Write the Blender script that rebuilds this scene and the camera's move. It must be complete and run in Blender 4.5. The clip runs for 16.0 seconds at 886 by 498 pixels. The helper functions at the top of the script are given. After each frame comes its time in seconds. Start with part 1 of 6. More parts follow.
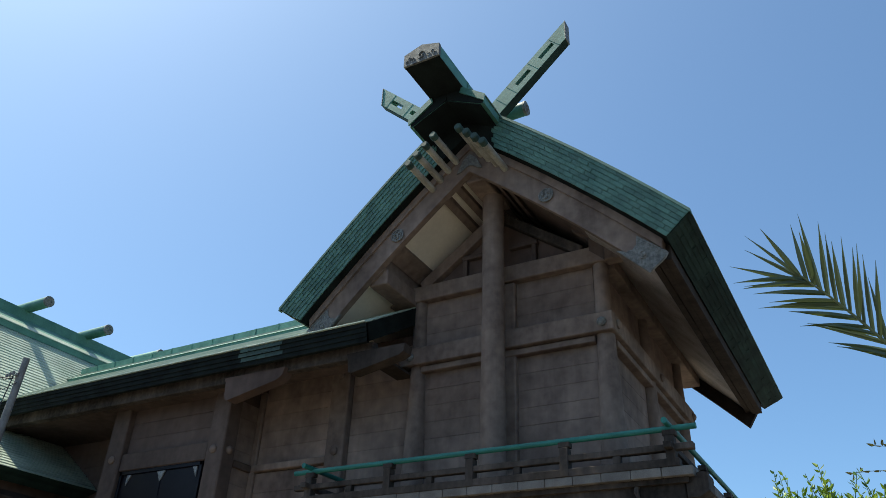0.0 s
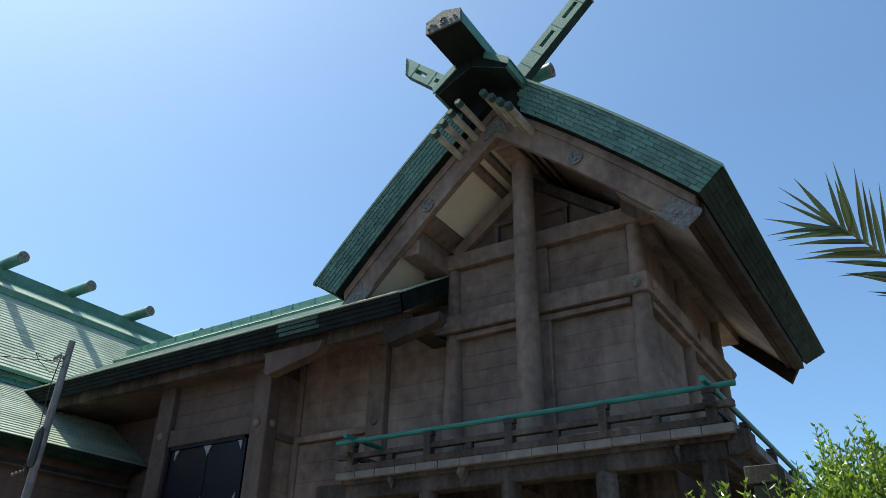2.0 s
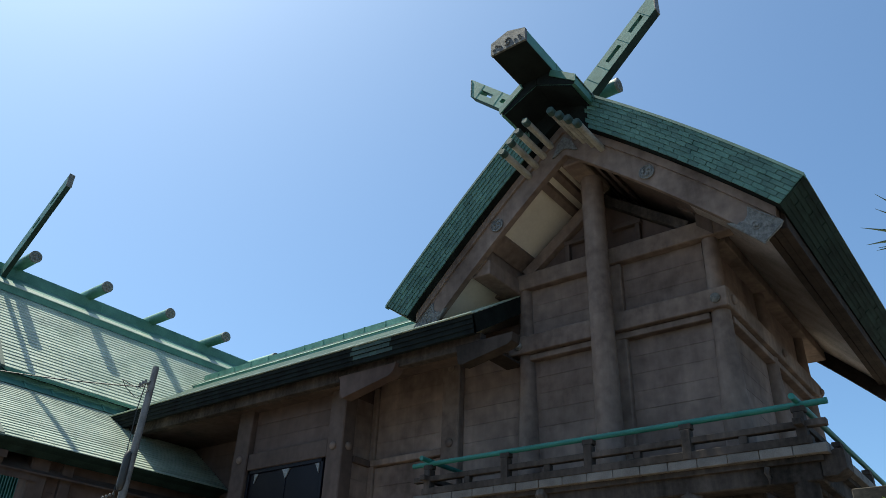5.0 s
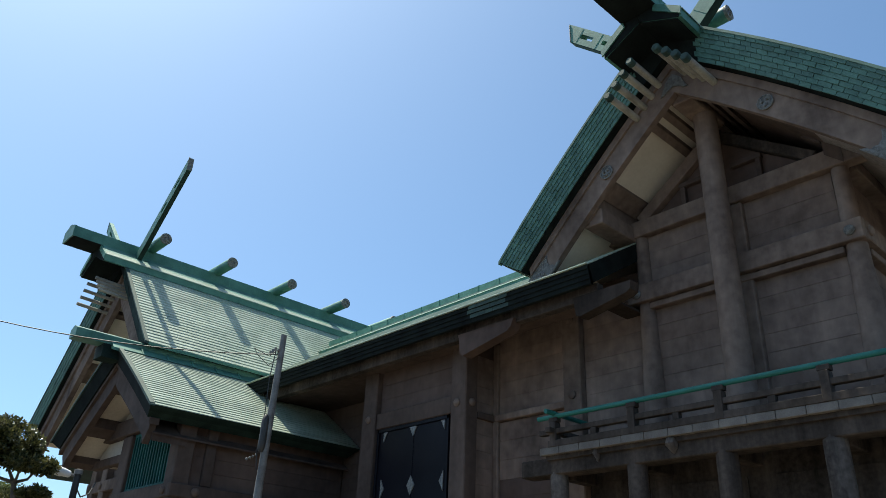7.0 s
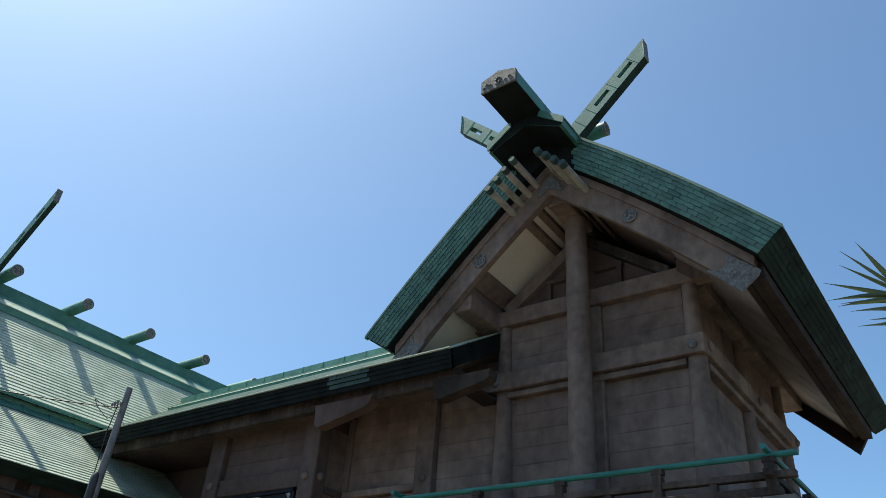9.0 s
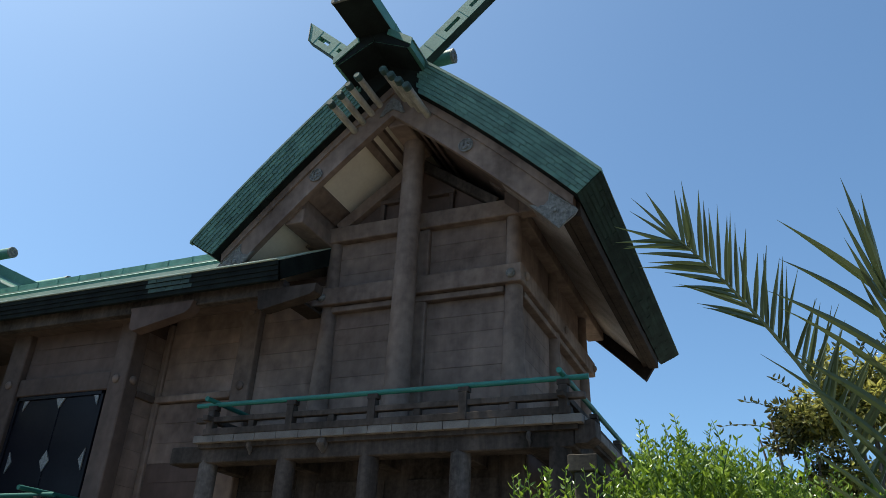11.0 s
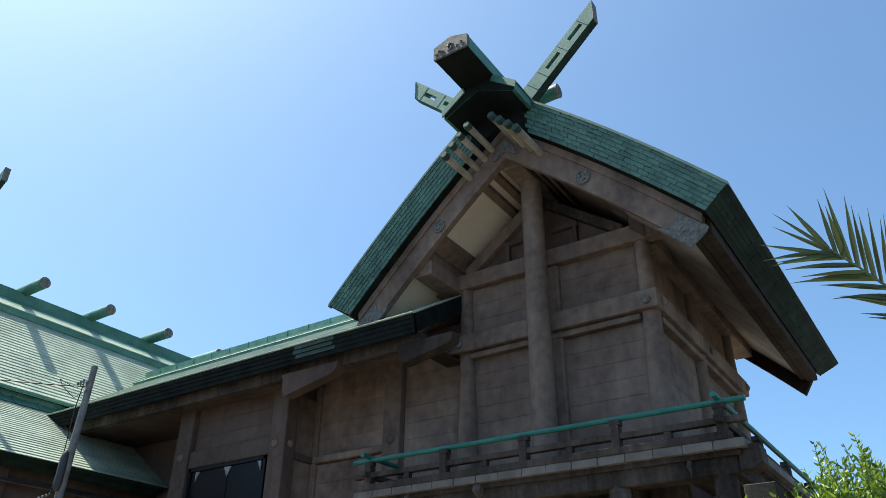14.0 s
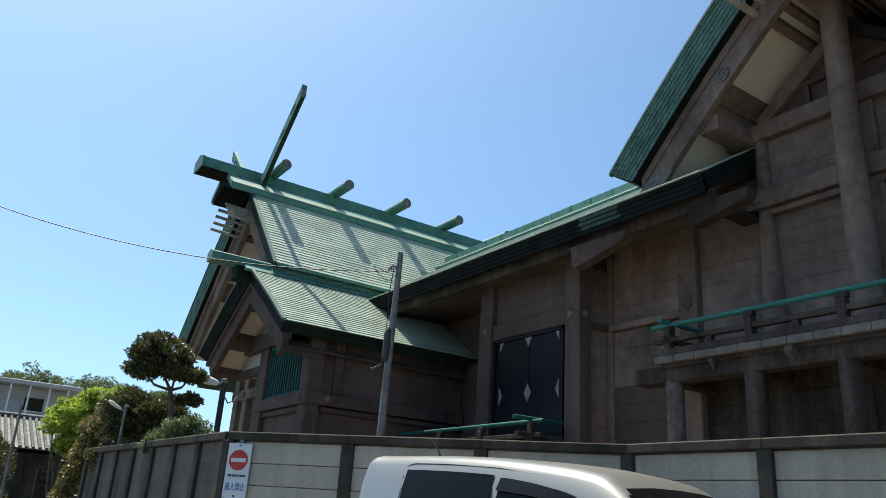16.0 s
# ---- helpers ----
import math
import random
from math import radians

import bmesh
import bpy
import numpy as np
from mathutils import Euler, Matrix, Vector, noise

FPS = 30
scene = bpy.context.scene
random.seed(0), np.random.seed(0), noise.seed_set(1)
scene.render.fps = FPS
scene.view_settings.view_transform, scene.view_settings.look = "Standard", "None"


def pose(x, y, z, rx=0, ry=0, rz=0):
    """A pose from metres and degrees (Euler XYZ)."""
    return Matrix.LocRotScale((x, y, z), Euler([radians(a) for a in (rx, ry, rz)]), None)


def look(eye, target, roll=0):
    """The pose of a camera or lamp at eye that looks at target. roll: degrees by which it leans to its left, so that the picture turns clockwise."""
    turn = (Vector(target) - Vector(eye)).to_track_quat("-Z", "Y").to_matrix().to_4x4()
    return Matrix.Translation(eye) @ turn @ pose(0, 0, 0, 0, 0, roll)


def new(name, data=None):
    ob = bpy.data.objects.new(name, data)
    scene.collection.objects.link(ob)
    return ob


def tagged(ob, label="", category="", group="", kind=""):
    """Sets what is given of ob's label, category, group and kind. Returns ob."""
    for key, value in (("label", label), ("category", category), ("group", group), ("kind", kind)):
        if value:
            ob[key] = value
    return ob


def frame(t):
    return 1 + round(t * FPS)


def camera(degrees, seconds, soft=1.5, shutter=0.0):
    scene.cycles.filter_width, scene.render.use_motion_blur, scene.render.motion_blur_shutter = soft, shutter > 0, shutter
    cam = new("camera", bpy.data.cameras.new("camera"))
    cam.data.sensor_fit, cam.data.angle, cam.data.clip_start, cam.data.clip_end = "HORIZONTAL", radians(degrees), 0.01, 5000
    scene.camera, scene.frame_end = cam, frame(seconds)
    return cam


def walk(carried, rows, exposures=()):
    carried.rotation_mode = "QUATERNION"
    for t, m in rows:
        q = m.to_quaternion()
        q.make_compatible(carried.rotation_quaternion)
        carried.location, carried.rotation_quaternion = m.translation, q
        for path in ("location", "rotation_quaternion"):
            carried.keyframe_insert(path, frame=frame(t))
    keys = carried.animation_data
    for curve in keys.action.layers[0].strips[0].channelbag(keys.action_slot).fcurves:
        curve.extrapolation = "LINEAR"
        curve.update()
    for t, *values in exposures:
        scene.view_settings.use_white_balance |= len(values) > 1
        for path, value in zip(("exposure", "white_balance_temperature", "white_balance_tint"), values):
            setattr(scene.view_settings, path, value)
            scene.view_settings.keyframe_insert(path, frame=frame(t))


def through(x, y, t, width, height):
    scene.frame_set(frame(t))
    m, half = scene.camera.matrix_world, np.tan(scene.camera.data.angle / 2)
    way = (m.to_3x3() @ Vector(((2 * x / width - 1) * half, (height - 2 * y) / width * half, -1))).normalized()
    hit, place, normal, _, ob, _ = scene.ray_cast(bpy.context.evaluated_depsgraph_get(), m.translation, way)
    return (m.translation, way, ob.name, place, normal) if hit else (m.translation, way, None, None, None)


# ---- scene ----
cam = camera(60.24, 16.0, soft=0.5)
PATH = [
    (0, (-8.954, -4.959, 1.595), (-1.542, -0.620, 6.716), 2.33),
    (0.5, (-8.923, -4.956, 1.575), (-1.478, -0.502, 6.547), 0.79),
    (1, (-8.916, -4.967, 1.584), (-1.465, -0.380, 6.426), 0.54),
    (1.5, (-8.912, -4.972, 1.579), (-1.514, -0.264, 6.386), 0.70),
    (2, (-8.916, -4.973, 1.582), (-1.550, -0.172, 6.347), 1.17),
    (2.5, (-8.922, -4.967, 1.580), (-1.697, -0.103, 6.494), 2.97),
    (3, (-8.935, -4.950, 1.580), (-1.769, -0.054, 6.548), 2.37),
    (5.5, (-8.961, -4.863, 1.582), (-2.315, 0.786, 6.474), 2.91),
    (6, (-8.955, -4.844, 1.577), (-2.438, 1.103, 6.284), 3.49),
    (6.5, (-8.943, -4.821, 1.582), (-2.604, 1.426, 6.142), 3.24),
    (7, (-8.940, -4.815, 1.568), (-2.917, 1.811, 6.021), 2.46),
    (7.5, (-8.923, -4.799, 1.562), (-3.199, 2.251, 5.749), 2.91),
    (8, (-8.897, -4.814, 1.555), (-3.294, 2.481, 5.479), 3.59),
    (8.5, (-8.845, -4.879, 1.591), (-2.774, 1.884, 5.764), 5.35),
    (9, (-8.932, -5.000, 1.590), (-2.268, 0.195, 6.938), 4.67),
    (9.5, (-8.928, -5.041, 1.590), (-2.009, -0.414, 7.132), 3.87),
    (10, (-8.900, -5.083, 1.573), (-1.742, -0.721, 7.026), 4.52),
    (10.2, (-8.902, -5.111, 1.564), (-1.452, -0.661, 6.533), 5.35),
    (12.3, (-9.009, -5.211, 1.566), (-0.491, -2.522, 6.062), 0.40),
    (12.5, (-9.027, -5.212, 1.558), (-0.575, -2.432, 6.123), 0.11),
    (13, (-9.062, -5.211, 1.575), (-0.802, -2.189, 6.333), -0.46),
    (13.5, (-9.102, -5.195, 1.576), (-1.256, -1.395, 6.476), 0.48),
    (14, (-9.104, -5.138, 1.567), (-1.914, -0.233, 6.491), 0.61),
    (14.5, (-9.093, -5.090, 1.524), (-2.839, 1.138, 6.226), 1.43),
    (15, (-9.042, -5.054, 1.508), (-3.190, 1.810, 5.826), 2.80),
    (15.5, (-9.024, -5.021, 1.484), (-3.562, 2.498, 5.176), 2.78),
    (16, (-9.023, -5.017, 1.494), (-3.839, 2.848, 4.852), 3.81),
]
EXPOSURE = [(0, 0.77, 6950, 0.8), (1, 0.85, 6950, 0.8), (3, 0.89, 6950, 0.8), (6, 0.69, 6950, 0.8), (8, 0.71, 6950, 0.8), (9, 0.7, 6950, 0.8), (9.5, 0.46, 6950, 0.8), (10.2, 0.43, 6950, 0.8), (11.2, 0.85, 6950, 0.8), (12.3, 1.25, 6950, 0.8), (13, 1.2, 6950, 0.8), (14, 1, 6950, 0.8), (15, 0.68, 6950, 0.8), (16, 0.76, 6950, 0.8)]
walk(cam, [(t, look(eye, target, roll)) for t, eye, target, roll in PATH], EXPOSURE)

# ---- light ----
SUN_AZ, SUN_EL = radians(99.5), radians(66.0)   # azimuth from +x towards +y
to_sun = Vector((math.cos(SUN_EL) * math.cos(SUN_AZ), math.cos(SUN_EL) * math.sin(SUN_AZ), math.sin(SUN_EL)))
world = bpy.data.worlds.new("sky")
scene.world = world
world.use_nodes = True
sky = world.node_tree.nodes.new("ShaderNodeTexSky")
sky.sky_type = "NISHITA"
sky.sun_disc = False
sky.sun_elevation = SUN_EL
sky.sun_rotation = radians(90.0) - SUN_AZ
sky.air_density, sky.dust_density, sky.ozone_density = 0.80, 1.8, 9.5
background = world.node_tree.nodes["Background"]
background.inputs["Strength"].default_value = 0.136
clear = world.node_tree.nodes.new("ShaderNodeVectorMath")   # clear maritime air: a little less red, more green
clear.operation = "MULTIPLY"
clear.inputs[1].default_value = (0.95, 1.02, 0.985)
world.node_tree.links.new(sky.outputs["Color"], clear.inputs[0])
world.node_tree.links.new(clear.outputs["Vector"], background.inputs["Color"])
sun = new("sun", bpy.data.lights.new("sun", "SUN"))
sun.data.energy, sun.data.angle, sun.data.color = 5.0, radians(0.53), (1.0, 0.96, 0.9)
sun.matrix_world = look(to_sun * 60, (0, 0, 0))


# ---- materials ----
def surface(name, dark, light, rough=0.7, metal=0.0, scale=3.0, grain=40.0, bump=0.25, depth=0.01, spread=0.0, streak=0.0, spec=0.5, drip=0.0):
    """A weathered surface: colour between dark and light by two noises, fine relief, optional vertical streaks and spread from piece to piece."""
    m = bpy.data.materials.new(name)
    m.use_nodes = True
    nt, nodes = m.node_tree, m.node_tree.nodes
    bsdf = nodes["Principled BSDF"]
    geo = nodes.new("ShaderNodeNewGeometry")
    big, fine = nodes.new("ShaderNodeTexNoise"), nodes.new("ShaderNodeTexNoise")
    big.inputs["Scale"].default_value, big.inputs["Detail"].default_value = scale, 5.0
    fine.inputs["Scale"].default_value, fine.inputs["Detail"].default_value = grain, 4.0
    nt.links.new(geo.outputs["Position"], fine.inputs["Vector"])
    if streak:
        mapping = nodes.new("ShaderNodeMapping")
        mapping.inputs["Scale"].default_value = (1.0, 1.0, 1.0 - streak)
        nt.links.new(geo.outputs["Position"], mapping.inputs["Vector"])
        nt.links.new(mapping.outputs["Vector"], big.inputs["Vector"])
    else:
        nt.links.new(geo.outputs["Position"], big.inputs["Vector"])
    add = nodes.new("ShaderNodeMath")
    add.operation = "MULTIPLY_ADD"
    add.inputs[1].default_value, add.inputs[2].default_value = 0.35, 0.0
    nt.links.new(fine.outputs["Fac"], add.inputs[0])
    both = nodes.new("ShaderNodeMath")
    both.operation = "MULTIPLY_ADD"
    both.inputs[1].default_value = 0.75
    nt.links.new(big.outputs["Fac"], both.inputs[0])
    nt.links.new(add.outputs[0], both.inputs[2])
    ramp = nodes.new("ShaderNodeValToRGB")
    ramp.color_ramp.elements[0].position, ramp.color_ramp.elements[1].position = 0.36, 0.74
    ramp.color_ramp.elements[0].color, ramp.color_ramp.elements[1].color = (*dark, 1), (*light, 1)
    nt.links.new(both.outputs[0], ramp.inputs["Fac"])
    colour = ramp.outputs["Color"]
    if drip:
        runs, stretch, shade, mix = nodes.new("ShaderNodeTexNoise"), nodes.new("ShaderNodeMapping"), nodes.new("ShaderNodeMapRange"), nodes.new("ShaderNodeHueSaturation")
        stretch.inputs["Scale"].default_value = (1.0, 1.0, 0.07)
        runs.inputs["Scale"].default_value, runs.inputs["Detail"].default_value, runs.inputs["Roughness"].default_value = 4.5, 6.0, 0.65
        shade.inputs["From Min"].default_value, shade.inputs["From Max"].default_value = 0.36, 0.66
        shade.inputs["To Min"].default_value, shade.inputs["To Max"].default_value = 1.0 - drip, 1.0 + 0.55 * drip
        nt.links.new(geo.outputs["Position"], stretch.inputs["Vector"])
        nt.links.new(stretch.outputs["Vector"], runs.inputs["Vector"])
        nt.links.new(runs.outputs["Fac"], shade.inputs["Value"])
        nt.links.new(shade.outputs["Result"], mix.inputs["Value"])
        nt.links.new(colour, mix.inputs["Color"])
        colour = mix.outputs["Color"]
    if spread:
        info, hsv, ranged = nodes.new("ShaderNodeObjectInfo"), nodes.new("ShaderNodeHueSaturation"), nodes.new("ShaderNodeMapRange")
        ranged.inputs["To Min"].default_value, ranged.inputs["To Max"].default_value = 1 - spread, 1 + spread
        nt.links.new(info.outputs["Random"], ranged.inputs["Value"])
        nt.links.new(ranged.outputs["Result"], hsv.inputs["Value"])
        nt.links.new(colour, hsv.inputs["Color"])
        colour = hsv.outputs["Color"]
    nt.links.new(colour, bsdf.inputs["Base Color"])
    bsdf.inputs["Roughness"].default_value, bsdf.inputs["Metallic"].default_value = rough, metal
    bsdf.inputs["Specular IOR Level"].default_value = spec
    if bump:
        relief = nodes.new("ShaderNodeBump")
        relief.inputs["Strength"].default_value, relief.inputs["Distance"].default_value = bump, depth
        nt.links.new(both.outputs[0], relief.inputs["Height"])
        nt.links.new(relief.outputs["Normal"], bsdf.inputs["Normal"])
    return m


def leafy(name, dark, light, rough=0.45, through=0.3):
    """Leaves: colour from leaf to leaf by island, some light let through."""
    m = bpy.data.materials.new(name)
    m.use_nodes = True
    nt, nodes = m.node_tree, m.node_tree.nodes
    bsdf = nodes["Principled BSDF"]
    geo, ramp = nodes.new("ShaderNodeNewGeometry"), nodes.new("ShaderNodeValToRGB")
    ramp.color_ramp.elements[0].color, ramp.color_ramp.elements[1].color = (*dark, 1), (*light, 1)
    nt.links.new(geo.outputs["Random Per Island"], ramp.inputs["Fac"])
    nt.links.new(ramp.outputs["Color"], bsdf.inputs["Base Color"])
    bsdf.inputs["Roughness"].default_value = rough
    glow = nodes.new("ShaderNodeBsdfTranslucent")
    nt.links.new(ramp.outputs["Color"], glow.inputs["Color"])
    mix = nodes.new("ShaderNodeMixShader")
    mix.inputs["Fac"].default_value = through
    nt.links.new(bsdf.outputs["BSDF"], mix.inputs[1])
    nt.links.new(glow.outputs["BSDF"], mix.inputs[2])
    nt.links.new(mix.outputs["Shader"], nodes["Material Output"].inputs["Surface"])
    return m


COPPER = surface("verdigris_copper", (0.035, 0.128, 0.097), (0.095, 0.24, 0.185), 0.55, 0.0, 3.0, 28, 0.3, 0.006, 0.16)
COPPER_ROOF = surface("verdigris_copper_sheet", (0.185, 0.238, 0.185), (0.37, 0.41, 0.325), 0.45, 0.0, 1.6, 24, 0.3, 0.005, 0.12)
PATCH = surface("dull_copper_patch", (0.014, 0.034, 0.027), (0.040, 0.078, 0.062), 0.7, 0.0, 3, 50, 0.3, 0.006, 0.2)
# dark copper of the eave faces, also painted on faces in shade
COPPER_DARK = surface("dark_and_shaded_copper", (0.007, 0.013, 0.011), (0.023, 0.046, 0.038), 0.8, 0.0, 2.5, 50, 0.3, 0.006, 0.2, 0, 0.15)
SHINGLE = surface("grey_green_copper_shingle", (0.038, 0.102, 0.079), (0.09, 0.19, 0.15), 0.6, 0.0, 3.0, 55, 0.4, 0.006, 0.2)
TIMBER = surface("weathered_grey_brown_wall", (0.096, 0.066, 0.054), (0.305, 0.217, 0.174), 0.85, 0.0, 0.85, 5, 0.12, 0.004, 0.06, 0.25, 0.2, 0.14)
# darker brown of the hall walls, with part of their shade in it
TIMBER_DARK = surface("dark_brown_and_shaded_wall", (0.069, 0.044, 0.036), (0.146, 0.099, 0.081), 0.85, 0.0, 0.7, 5, 0.12, 0.004, 0.05, 0.35, 0.2, 0.10)
POST = surface("weathered_grey_brown_post", (0.098, 0.067, 0.055), (0.296, 0.214, 0.170), 0.85, 0.0, 1.1, 7, 0.12, 0.004, 0.05, 0.45, 0.2, 0.16)
# dark brown hall posts, also the shade colour for main hall timber
POST_DARK = surface("dark_brown_and_shaded_post", (0.058, 0.039, 0.032), (0.137, 0.096, 0.079), 0.85, 0.0, 0.9, 7, 0.12, 0.004, 0.04, 0.35, 0.2, 0.12)
ROD = surface("bleached_grey_timber", (0.20, 0.18, 0.15), (0.46, 0.43, 0.37), 0.8, 0.0, 4, 40, 0.4, 0.006, 0.1, 0.0, 0.25)
# the soffit plaster again, darkened for the shaded side
SOFFIT = surface("shaded_soffit_plaster", (0.133, 0.106, 0.090), (0.388, 0.323, 0.290), 0.85, 0.0, 1.6, 22, 0.2, 0.004)
# stained concrete; on shaded parts the dark colour stands for the shade
STAIN_AND_SHADE = surface("dark_stained_and_shaded_concrete", (0.018, 0.014, 0.011), (0.106, 0.082, 0.070), 0.9, 0.0, 1.6, 16, 0.2, 0.006, 0.10, 0.6, 0.2, 0.4)
# eave timber colour with the shade under the roof put in
EAVE_DARK = surface("shaded_eave_timber", (0.022, 0.016, 0.013), (0.062, 0.046, 0.038), 0.9, 0.0, 1.2, 14, 0.15, 0.004, 0.06, 0.4, 0.15, 0.25)
BLEACHED = surface("bleached_stained_concrete", (0.022, 0.017, 0.015), (0.204, 0.172, 0.155), 0.9, 0.0, 2.2, 14, 0.25, 0.008, 0.0, 0.6, 0.2, 0.5)
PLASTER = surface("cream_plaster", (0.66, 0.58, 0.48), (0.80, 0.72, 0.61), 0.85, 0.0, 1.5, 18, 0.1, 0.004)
# cream plaster made darker for the shade on the wing
PLASTER_SHADED = surface("shaded_cream_plaster", (0.42, 0.36, 0.30), (0.60, 0.53, 0.445), 0.88, 0.0, 1.5, 18, 0.1, 0.004)
STONE = surface("grey_edge_stone", (0.092, 0.078, 0.068), (0.198, 0.172, 0.151), 0.85, 0.0, 4, 60, 0.3, 0.004, 0.1)
TEAL = surface("teal_green_paint", (0.014, 0.115, 0.094), (0.03, 0.185, 0.15), 0.5, 0.0, 3, 50, 0.08, 0.003, 0, 0, 0.3)
# the same teal, darkened for window bars and rails in shade
TEAL_SHADED = surface("shaded_teal_paint", (0.007, 0.062, 0.053), (0.018, 0.108, 0.092), 0.6, 0.0, 3, 50, 0.1, 0.003, 0.1, 0, 0.2)
# near-black copper: hall eave faces, and undersides with shade in the colour
COPPER_BLACK = surface("near_black_shaded_copper", (0.006, 0.007, 0.007), (0.015, 0.020, 0.018), 0.85, 0.0, 3, 40, 0.2, 0.004, 0, 0, 0.1)
METAL = surface("dull_silver_metal", (0.11, 0.108, 0.102), (0.30, 0.294, 0.28), 0.5, 0.3, 26, 120, 0.9, 0.012)
CREST = surface("weathered_pewter_crest", (0.070, 0.066, 0.060), (0.235, 0.222, 0.20), 0.65, 0.2, 22, 120, 0.9, 0.012)
PEWTER = surface("darkened_pewter", (0.05, 0.047, 0.043), (0.19, 0.18, 0.163), 0.7, 0.1, 10, 90, 0.5, 0.008)
LACQUER = surface("black_lacquer", (0.005, 0.0045, 0.008), (0.012, 0.011, 0.015), 0.32, 0.0, 1.5, 20, 0.05, 0.003, 0, 0, 0.08)
FENCE = surface("grey_concrete_panel", (0.33, 0.275, 0.21), (0.50, 0.43, 0.345), 0.88, 0.0, 1.1, 30, 0.2, 0.004, 0.07, 0.3, 0.4, 0.14)
# browner concrete of the left run, darkened for the shade there
FENCE_SHADED = surface("brown_shaded_concrete_panel", (0.082, 0.064, 0.048), (0.18, 0.147, 0.114), 0.9, 0.0, 1.4, 60, 0.4, 0.005, 0.1, 0.5, 0.3, 0.3)
FENCE_CAP = surface("mossy_dark_concrete", (0.02, 0.016, 0.012), (0.085, 0.069, 0.052), 0.9, 0.0, 3.5, 50, 0.5, 0.01, 0.1, 0.3, 0.3, 0.3)
ASPHALT = surface("asphalt", (0.055, 0.052, 0.048), (0.11, 0.104, 0.097), 0.9, 0.0, 0.8, 120, 0.5, 0.004)
SOIL = surface("gravel_and_soil", (0.13, 0.11, 0.085), (0.24, 0.21, 0.165), 0.95, 0.0, 1.5, 90, 0.5, 0.01)
BARK = surface("brown_bark", (0.05, 0.04, 0.032), (0.15, 0.12, 0.095), 0.9, 0.0, 8, 50, 0.8, 0.02)
STEEL = surface("galvanised_steel", (0.10, 0.095, 0.09), (0.23, 0.22, 0.21), 0.65, 0.2, 6, 40, 0.2, 0.003)
CASE = surface("dark_grey_plastic", (0.022, 0.021, 0.019), (0.043, 0.039, 0.036), 0.55, 0.0, 6, 50, 0.1, 0.002)
BLACK = surface("black_rubber", (0.012, 0.012, 0.012), (0.03, 0.03, 0.03), 0.6, 0.0, 5, 60, 0.1, 0.002)
WHITE = surface("white_enamel", (0.60, 0.60, 0.60), (0.74, 0.74, 0.73), 0.45, 0.0, 3, 60, 0.08, 0.002)
RED = surface("red_enamel", (0.42, 0.03, 0.025), (0.55, 0.05, 0.04), 0.5, 0.0, 4, 50, 0.05, 0.002)
BLUE = surface("blue_lettering", (0.05, 0.16, 0.32), (0.08, 0.22, 0.42), 0.5, 0.0, 4, 50, 0.0, 0.002)
SILVER = surface("silver_car_paint", (0.33, 0.308, 0.278), (0.37, 0.345, 0.312), 0.28, 0.6, 2, 300, 0.02, 0.001)
GLASS = surface("dark_tinted_glass", (0.004, 0.004, 0.004), (0.009, 0.009, 0.009), 0.08, 0.0, 1, 20, 0.0, 0.001, 0, 0, 0.10)
VISOR = surface("smoked_acrylic", (0.004, 0.004, 0.005), (0.010, 0.010, 0.012), 0.10, 0.0, 2, 30, 0.0, 0.001, 0, 0, 0.16)
ROOF_TILE = surface("grey_glazed_tile", (0.055, 0.054, 0.052), (0.16, 0.156, 0.15), 0.68, 0.0, 5, 40, 0.2, 0.006, 0.25, 0.0, 0.25)
HOUSE = surface("grey_render", (0.36, 0.34, 0.325), (0.48, 0.46, 0.44), 0.85, 0.0, 1, 30, 0.2, 0.006)
LEAF_DARK = leafy("dark_glossy_leaf", (0.016, 0.026, 0.009), (0.155, 0.145, 0.05), 0.26, 0.28)
LEAF_GLOSS = leafy("glossy_green_leaf", (0.014, 0.030, 0.008), (0.25, 0.29, 0.13), 0.34, 0.25)
LEAF_LIME = leafy("lime_green_leaf", (0.095, 0.165, 0.014), (0.47, 0.55, 0.09), 0.45, 0.45)
LEAF_BRONZE = leafy("bronze_young_leaf", (0.022, 0.026, 0.008), (0.33, 0.25, 0.08), 0.35, 0.35)
LEAF_FRESH = leafy("fresh_green_leaf", (0.040, 0.098, 0.008), (0.28, 0.38, 0.045), 0.34, 0.42)
LEAF_OLIVE = leafy("olive_yellow_leaf", (0.05, 0.066, 0.015), (0.46, 0.42, 0.11), 0.4, 0.5)
LEAF_STALK = leafy("pale_palm_stalk", (0.14, 0.16, 0.07), (0.22, 0.23, 0.11), 0.4, 0.1)
LEAF_PALM = leafy("palm_leaflet", (0.022, 0.036, 0.014), (0.105, 0.13, 0.052), 0.34, 0.22)
LEAF_FAR = leafy("distant_tree_leaf", (0.045, 0.072, 0.022), (0.17, 0.19, 0.06), 0.6, 0.35)


